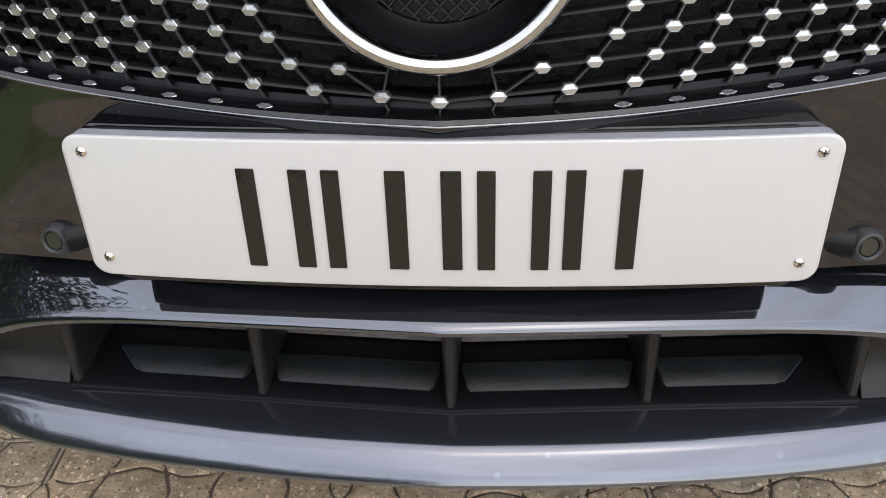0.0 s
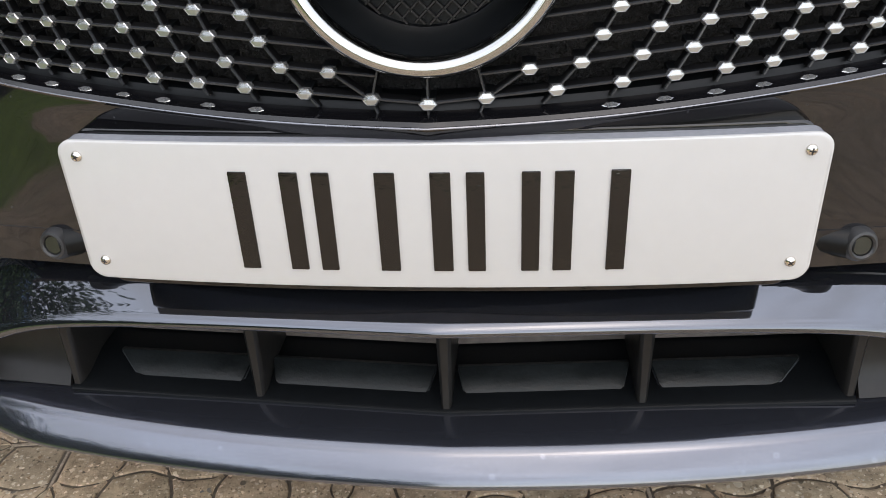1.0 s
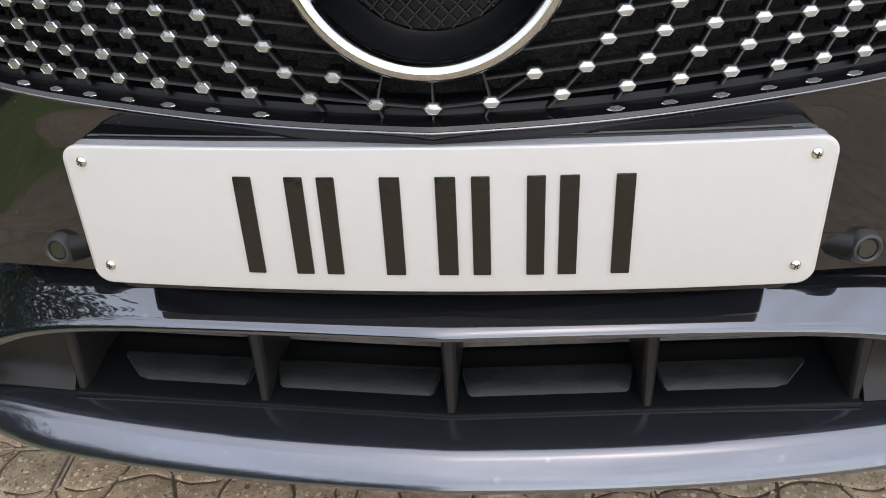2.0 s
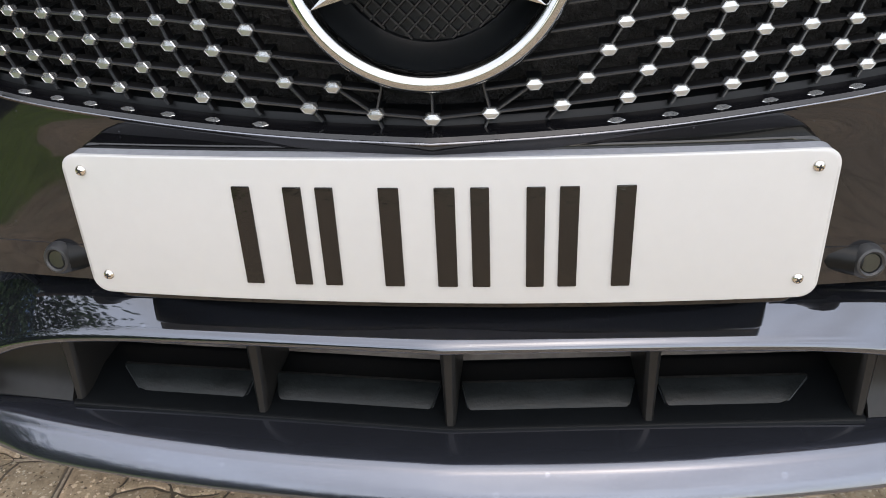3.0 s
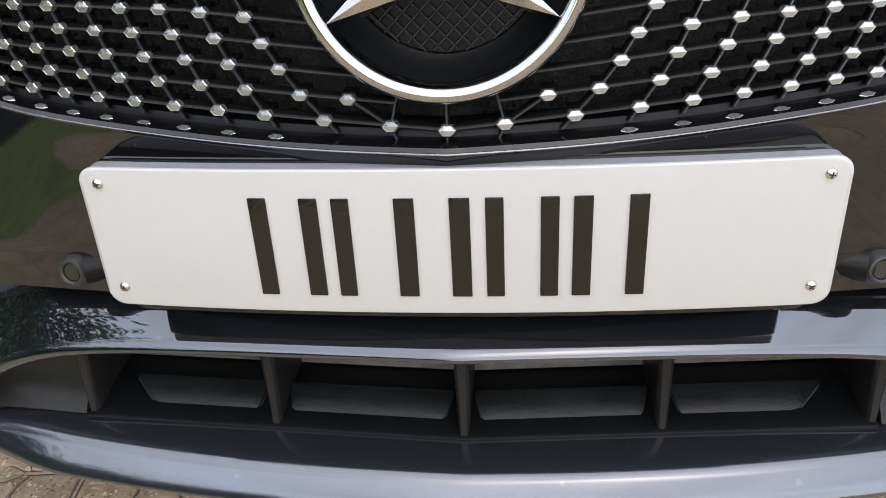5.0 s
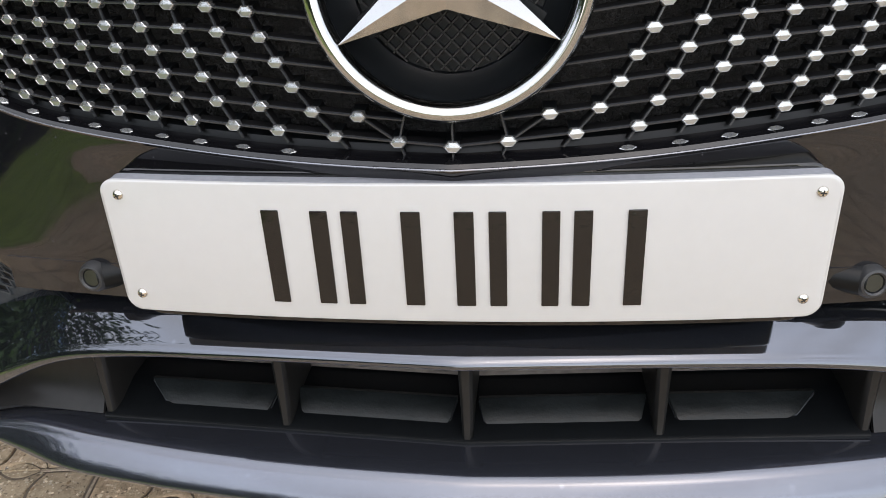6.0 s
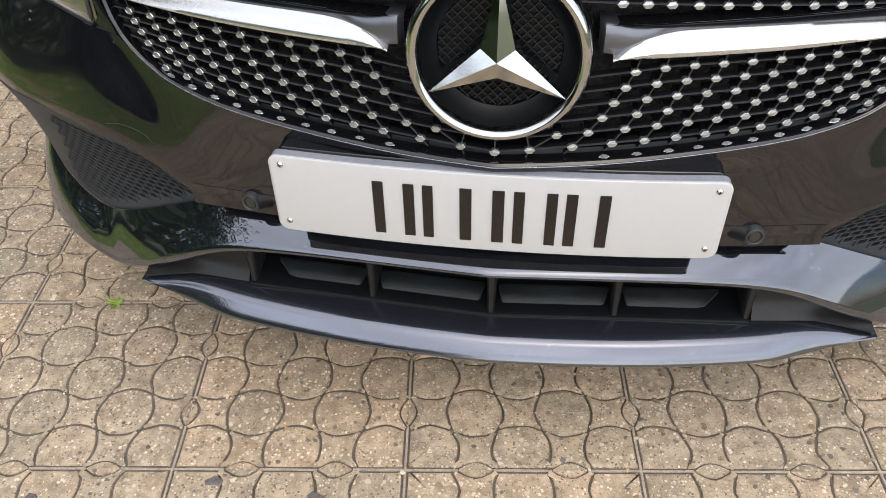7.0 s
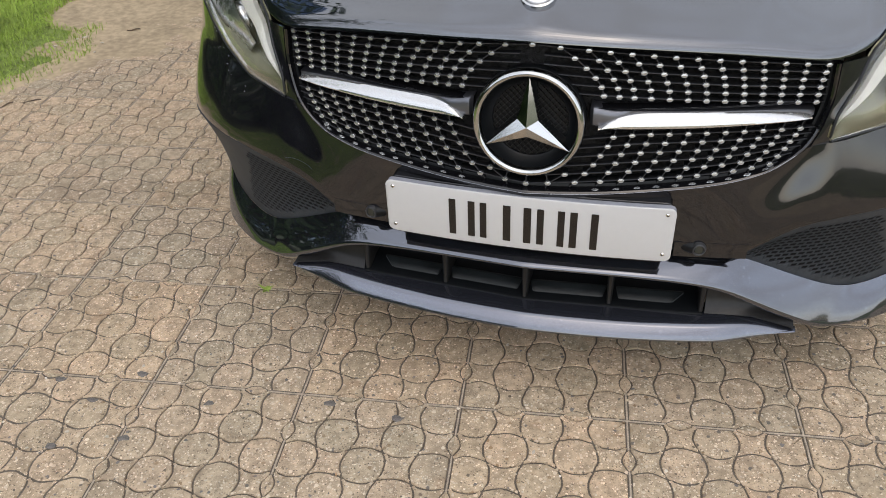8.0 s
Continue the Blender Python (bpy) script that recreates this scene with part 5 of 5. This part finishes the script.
def litter():
    """Twigs, pebbles, a weed in a joint, a brick's edge."""
    prng = random.Random(21)
    bm = bmesh.new()
    for _ in range(90):
        if prng.random() < .55:
            x, y = prng.uniform(-1.3, .75), prng.uniform(-.5, .5)
        else:
            x, y = prng.uniform(-2.4, -1.0), prng.uniform(.1, 2.0)
        r = prng.uniform(.0015, .0042)
        m = Matrix.Translation((x, y, max(.0005, soil_height(x, y) + .001) + r * .25)) @ Matrix.Rotation(prng.uniform(0, 6), 4, 'Z') @ Matrix.Diagonal((1.5, 1, .6, 1))
        c = bmesh.ops.create_icosphere(bm, subdivisions=1, radius=r, matrix=m)
        for v in c["verts"]:
            v.co += Vector((prng.uniform(-1, 1), prng.uniform(-1, 1), prng.uniform(-1, 1))) * r * .18
    for x, y, r in ((-2.22, 1.49, .008), (-2.20, 1.53, .007), (-2.17, 1.57, .007), (-2.15, 1.60, .010), (-2.01, 1.455, .006), (-2.04, 1.555, .006), (-2.09, .985, .009), (-2.05, 1.02, .007)):
        m = Matrix.Translation((x, y, soil_height(x, y) + .003)) @ Matrix.Rotation(prng.uniform(0, 6), 4, 'Z') @ Matrix.Diagonal((1.6, 1, .35, 1))
        c = bmesh.ops.create_icosphere(bm, subdivisions=1, radius=r, matrix=m)
        for v in c["verts"]:
            v.co += Vector((prng.uniform(-1, 1), prng.uniform(-1, 1), 0)) * r * .25
    tagged(part("loose_gravel", bm, PEBBLE, None), "pale loose stones scattered on the slabs", "gravel", kind="stuff")
    for x, y in ((-0.984, -0.203), (-0.878, -0.243), (-0.814, -0.148), (-0.626, -0.196), (-0.378, -0.141), (-0.752, -0.321), (-0.226, -0.149), (-0.883, -0.372)):
        chip = thing("stone_chip", "flat dark grey stone chip lying on the slabs", "stone", "stone chips on the slabs", (x, y, .0006))
        cb = bmesh.new()
        n = 7
        r = [prng.uniform(.005, .011) for _ in range(n)]
        a0 = prng.uniform(0, 6)
        low = [cb.verts.new((1.5 * q * math.cos(a0 + i * 6.283 / n), q * math.sin(a0 + i * 6.283 / n), 0)) for i, q in enumerate(r)]
        top = [cb.verts.new((v.co.x * .8, v.co.y * .8, prng.uniform(.0022, .0034))) for v in low]
        cb.faces.new(top)
        for i in range(n):
            cb.faces.new((low[i], low[(i + 1) % n], top[(i + 1) % n], top[i]))
        part("chip", cb, FLINT, chip, flat=True)
    for x, y, a, ln in ((-2.00, 1.0, .6, .12), (-2.05, .96, 1.0, .06), (-1.98, 1.70, .2, .06), (-1.74, .49, 1.1, .09)):
        base = Vector((x, y, soil_height(x, y) + .006))
        path = [base + Vector((math.cos(a) * ln * t, math.sin(a) * ln * t, .004 * math.sin(5 * t))) for t in np.linspace(-.5, .5, 7)]
        tw = thing("twig", "short dry brown twig lying on the soil", "twig", "dry twigs")
        part("stem", sweep(path, round_section(.0028, 6)), TWIG, tw)
    weed = thing("weed", "small green weed growing in a slab joint", "weed")
    bm = bmesh.new()
    for _ in range(16):
        a, ln = prng.uniform(0, 6.28), prng.uniform(.010, .026)
        b = Vector((-0.669, 0.183, -.001))
        d = Vector((math.cos(a), math.sin(a), prng.uniform(.2, .8)))
        sd = Vector((-math.sin(a), math.cos(a), 0)) * .0028
        q = [b, b + d * ln * .5 + sd, b + d * ln + Vector((0, 0, -.003)), b + d * ln * .5 - sd]
        top = [bm.verts.new(v) for v in q]
        low = [bm.verts.new(v - Vector((0, 0, .0006))) for v in q]
        bm.faces.new(top)
        bm.faces.new(low[::-1])
        for i in range(4):
            bm.faces.new((top[i], low[i], low[(i + 1) % 4], top[(i + 1) % 4]))
    part("leaves", bm, GRASS, weed, flat=True)


litter()


def grit():
    """Small stones showing in the worn faces of the slabs, thickest in front of the car."""
    prng = random.Random(77)
    ico = bmesh.new()
    bmesh.ops.create_icosphere(ico, subdivisions=1, radius=1.0)
    ico.verts.ensure_lookup_table()
    base = [tuple(v.co) for v in ico.verts]
    tris = [tuple(v.index for v in f.verts) for f in ico.faces]
    ico.free()
    verts, faces = [], []
    for _ in range(6500):
        x, y = prng.uniform(-1.7, 1.35), prng.uniform(-1.0, .75)
        if prng.random() > .35 + .65 * smooth01(noise.noise(Vector((x * 3, y * 3, 6.0))) + .5):
            continue
        r = .0011 + .0032 * prng.random() ** 2.6
        a, sx, sy = prng.uniform(0, 6.28), prng.uniform(.9, 1.5), prng.uniform(.7, 1.1)
        ca, sa, b = math.cos(a), math.sin(a), len(verts)
        z = -.0002 - r * prng.uniform(.10, .38)
        for px, py, pz in base:
            k = r * prng.uniform(.85, 1.12)
            verts.append((x + k * (px * sx * ca - py * sy * sa), y + k * (px * sx * sa + py * sy * ca), z + k * .62 * pz))
        faces += [(b + i, b + j, b + k) for i, j, k in tris]
    me = bpy.data.meshes.new("grit")
    me.from_pydata(verts, [], faces)
    me.materials.append(GRIT)
    tagged(new("grit", me), "mixed small stones showing in the worn slabs", "gravel", kind="stuff")


grit()


def tree(x, y, h, seed, spread, name="tree", label="broad leafy green tree at the edge of the drive", group="trees round the drive"):
    """A broad tree: tapered trunk, limbs, a crown of many small leaf clumps."""
    prng = random.Random(seed)
    t = thing(name, label, name, group, (x, y, -.05))
    bm = bmesh.new()
    limbs = []

    def limb(a, b, r0, r1):
        n = 6
        path = [a.lerp(b, k / n) + Vector((prng.uniform(-1, 1), prng.uniform(-1, 1), 0)) * r0 * (.5 if 0 < k < n else 0) for k in range(n + 1)]
        for p, q, k in zip(path, path[1:], range(n)):
            ra, rb = r0 + (r1 - r0) * k / n, r0 + (r1 - r0) * (k + 1) / n
            d = (q - p).normalized()
            s = d.cross(Vector((.3, .9, .1))).normalized()
            w = d.cross(s)
            A = [bm.verts.new(p + (s * math.cos(c * 1.047) + w * math.sin(c * 1.047)) * ra) for c in range(6)]
            B = [bm.verts.new(q + (s * math.cos(c * 1.047) + w * math.sin(c * 1.047)) * rb) for c in range(6)]
            for c in range(6):
                bm.faces.new((A[c], A[(c + 1) % 6], B[(c + 1) % 6], B[c]))
    limb(Vector((0, 0, 0)), Vector((.1, 0, h * .45)), h * .035, h * .022)
    for k in range(9):
        a = k * 2.4 + prng.uniform(-.4, .4)
        st = Vector((.05, 0, h * prng.uniform(.25, .45)))
        en = Vector((math.cos(a) * spread * prng.uniform(.5, .8), math.sin(a) * spread * prng.uniform(.5, .8), h * prng.uniform(.55, .9)))
        limb(st, en, h * .014, h * .004)
        limbs.append(en)
    part("trunk", bm, BARK, t)
    verts, faces = [], []
    for _ in range(13000):
        if prng.random() < .5:
            c = prng.choice(limbs)
            p = c + Vector((prng.gauss(0, 1), prng.gauss(0, 1), prng.gauss(0, .8))) * spread * .24
        else:
            a, r = prng.uniform(0, 6.28), spread * math.sqrt(prng.random())
            p = Vector((math.cos(a) * r, math.sin(a) * r, h * (.05 + .85 * prng.random() * math.sqrt(max(.05, 1 - (r / spread) ** 2)))))
        if p.z < h * .04:
            continue
        s = prng.uniform(.07, .17) * max(h, 4.5) / 7
        u = Vector((prng.gauss(0, 1), prng.gauss(0, 1), prng.gauss(0, 1))).normalized()
        w = u.cross(Vector((prng.gauss(0, 1), prng.gauss(0, 1), prng.gauss(0, 1)))).normalized()
        b = len(verts)
        verts += [tuple(p - u * s), tuple(p + w * s * .6), tuple(p + u * s), tuple(p - w * s * .6)]
        faces.append((b, b + 1, b + 2, b + 3))
    me = bpy.data.meshes.new("crown")
    me.from_pydata(verts, [], faces)
    me.materials.append(LEAF)
    ob = new("crown", me)
    ob.parent = t


for k, (x, y, h, sp) in enumerate(((-6.3, .3, 4.3, 2.3), (-6.3, 2.9, 4.9, 2.5), (-6.6, 5.6, 5.2, 2.6), (-7.4, 8.6, 5.6, 2.8))):
    tree(x, y, h, 30 + k, sp)
for k, (x, y, h, sp) in enumerate(((-5.8, -3.2, 1.7, 1.9), (-5.2, -6.0, 1.7, 2.0), (-3.2, -8.4, 1.7, 2.0))):
    tree(x, y, h, 50 + k, sp, "shrub", "low dense green shrub at the lawn's edge", "shrubs by the lawn")

pavement()
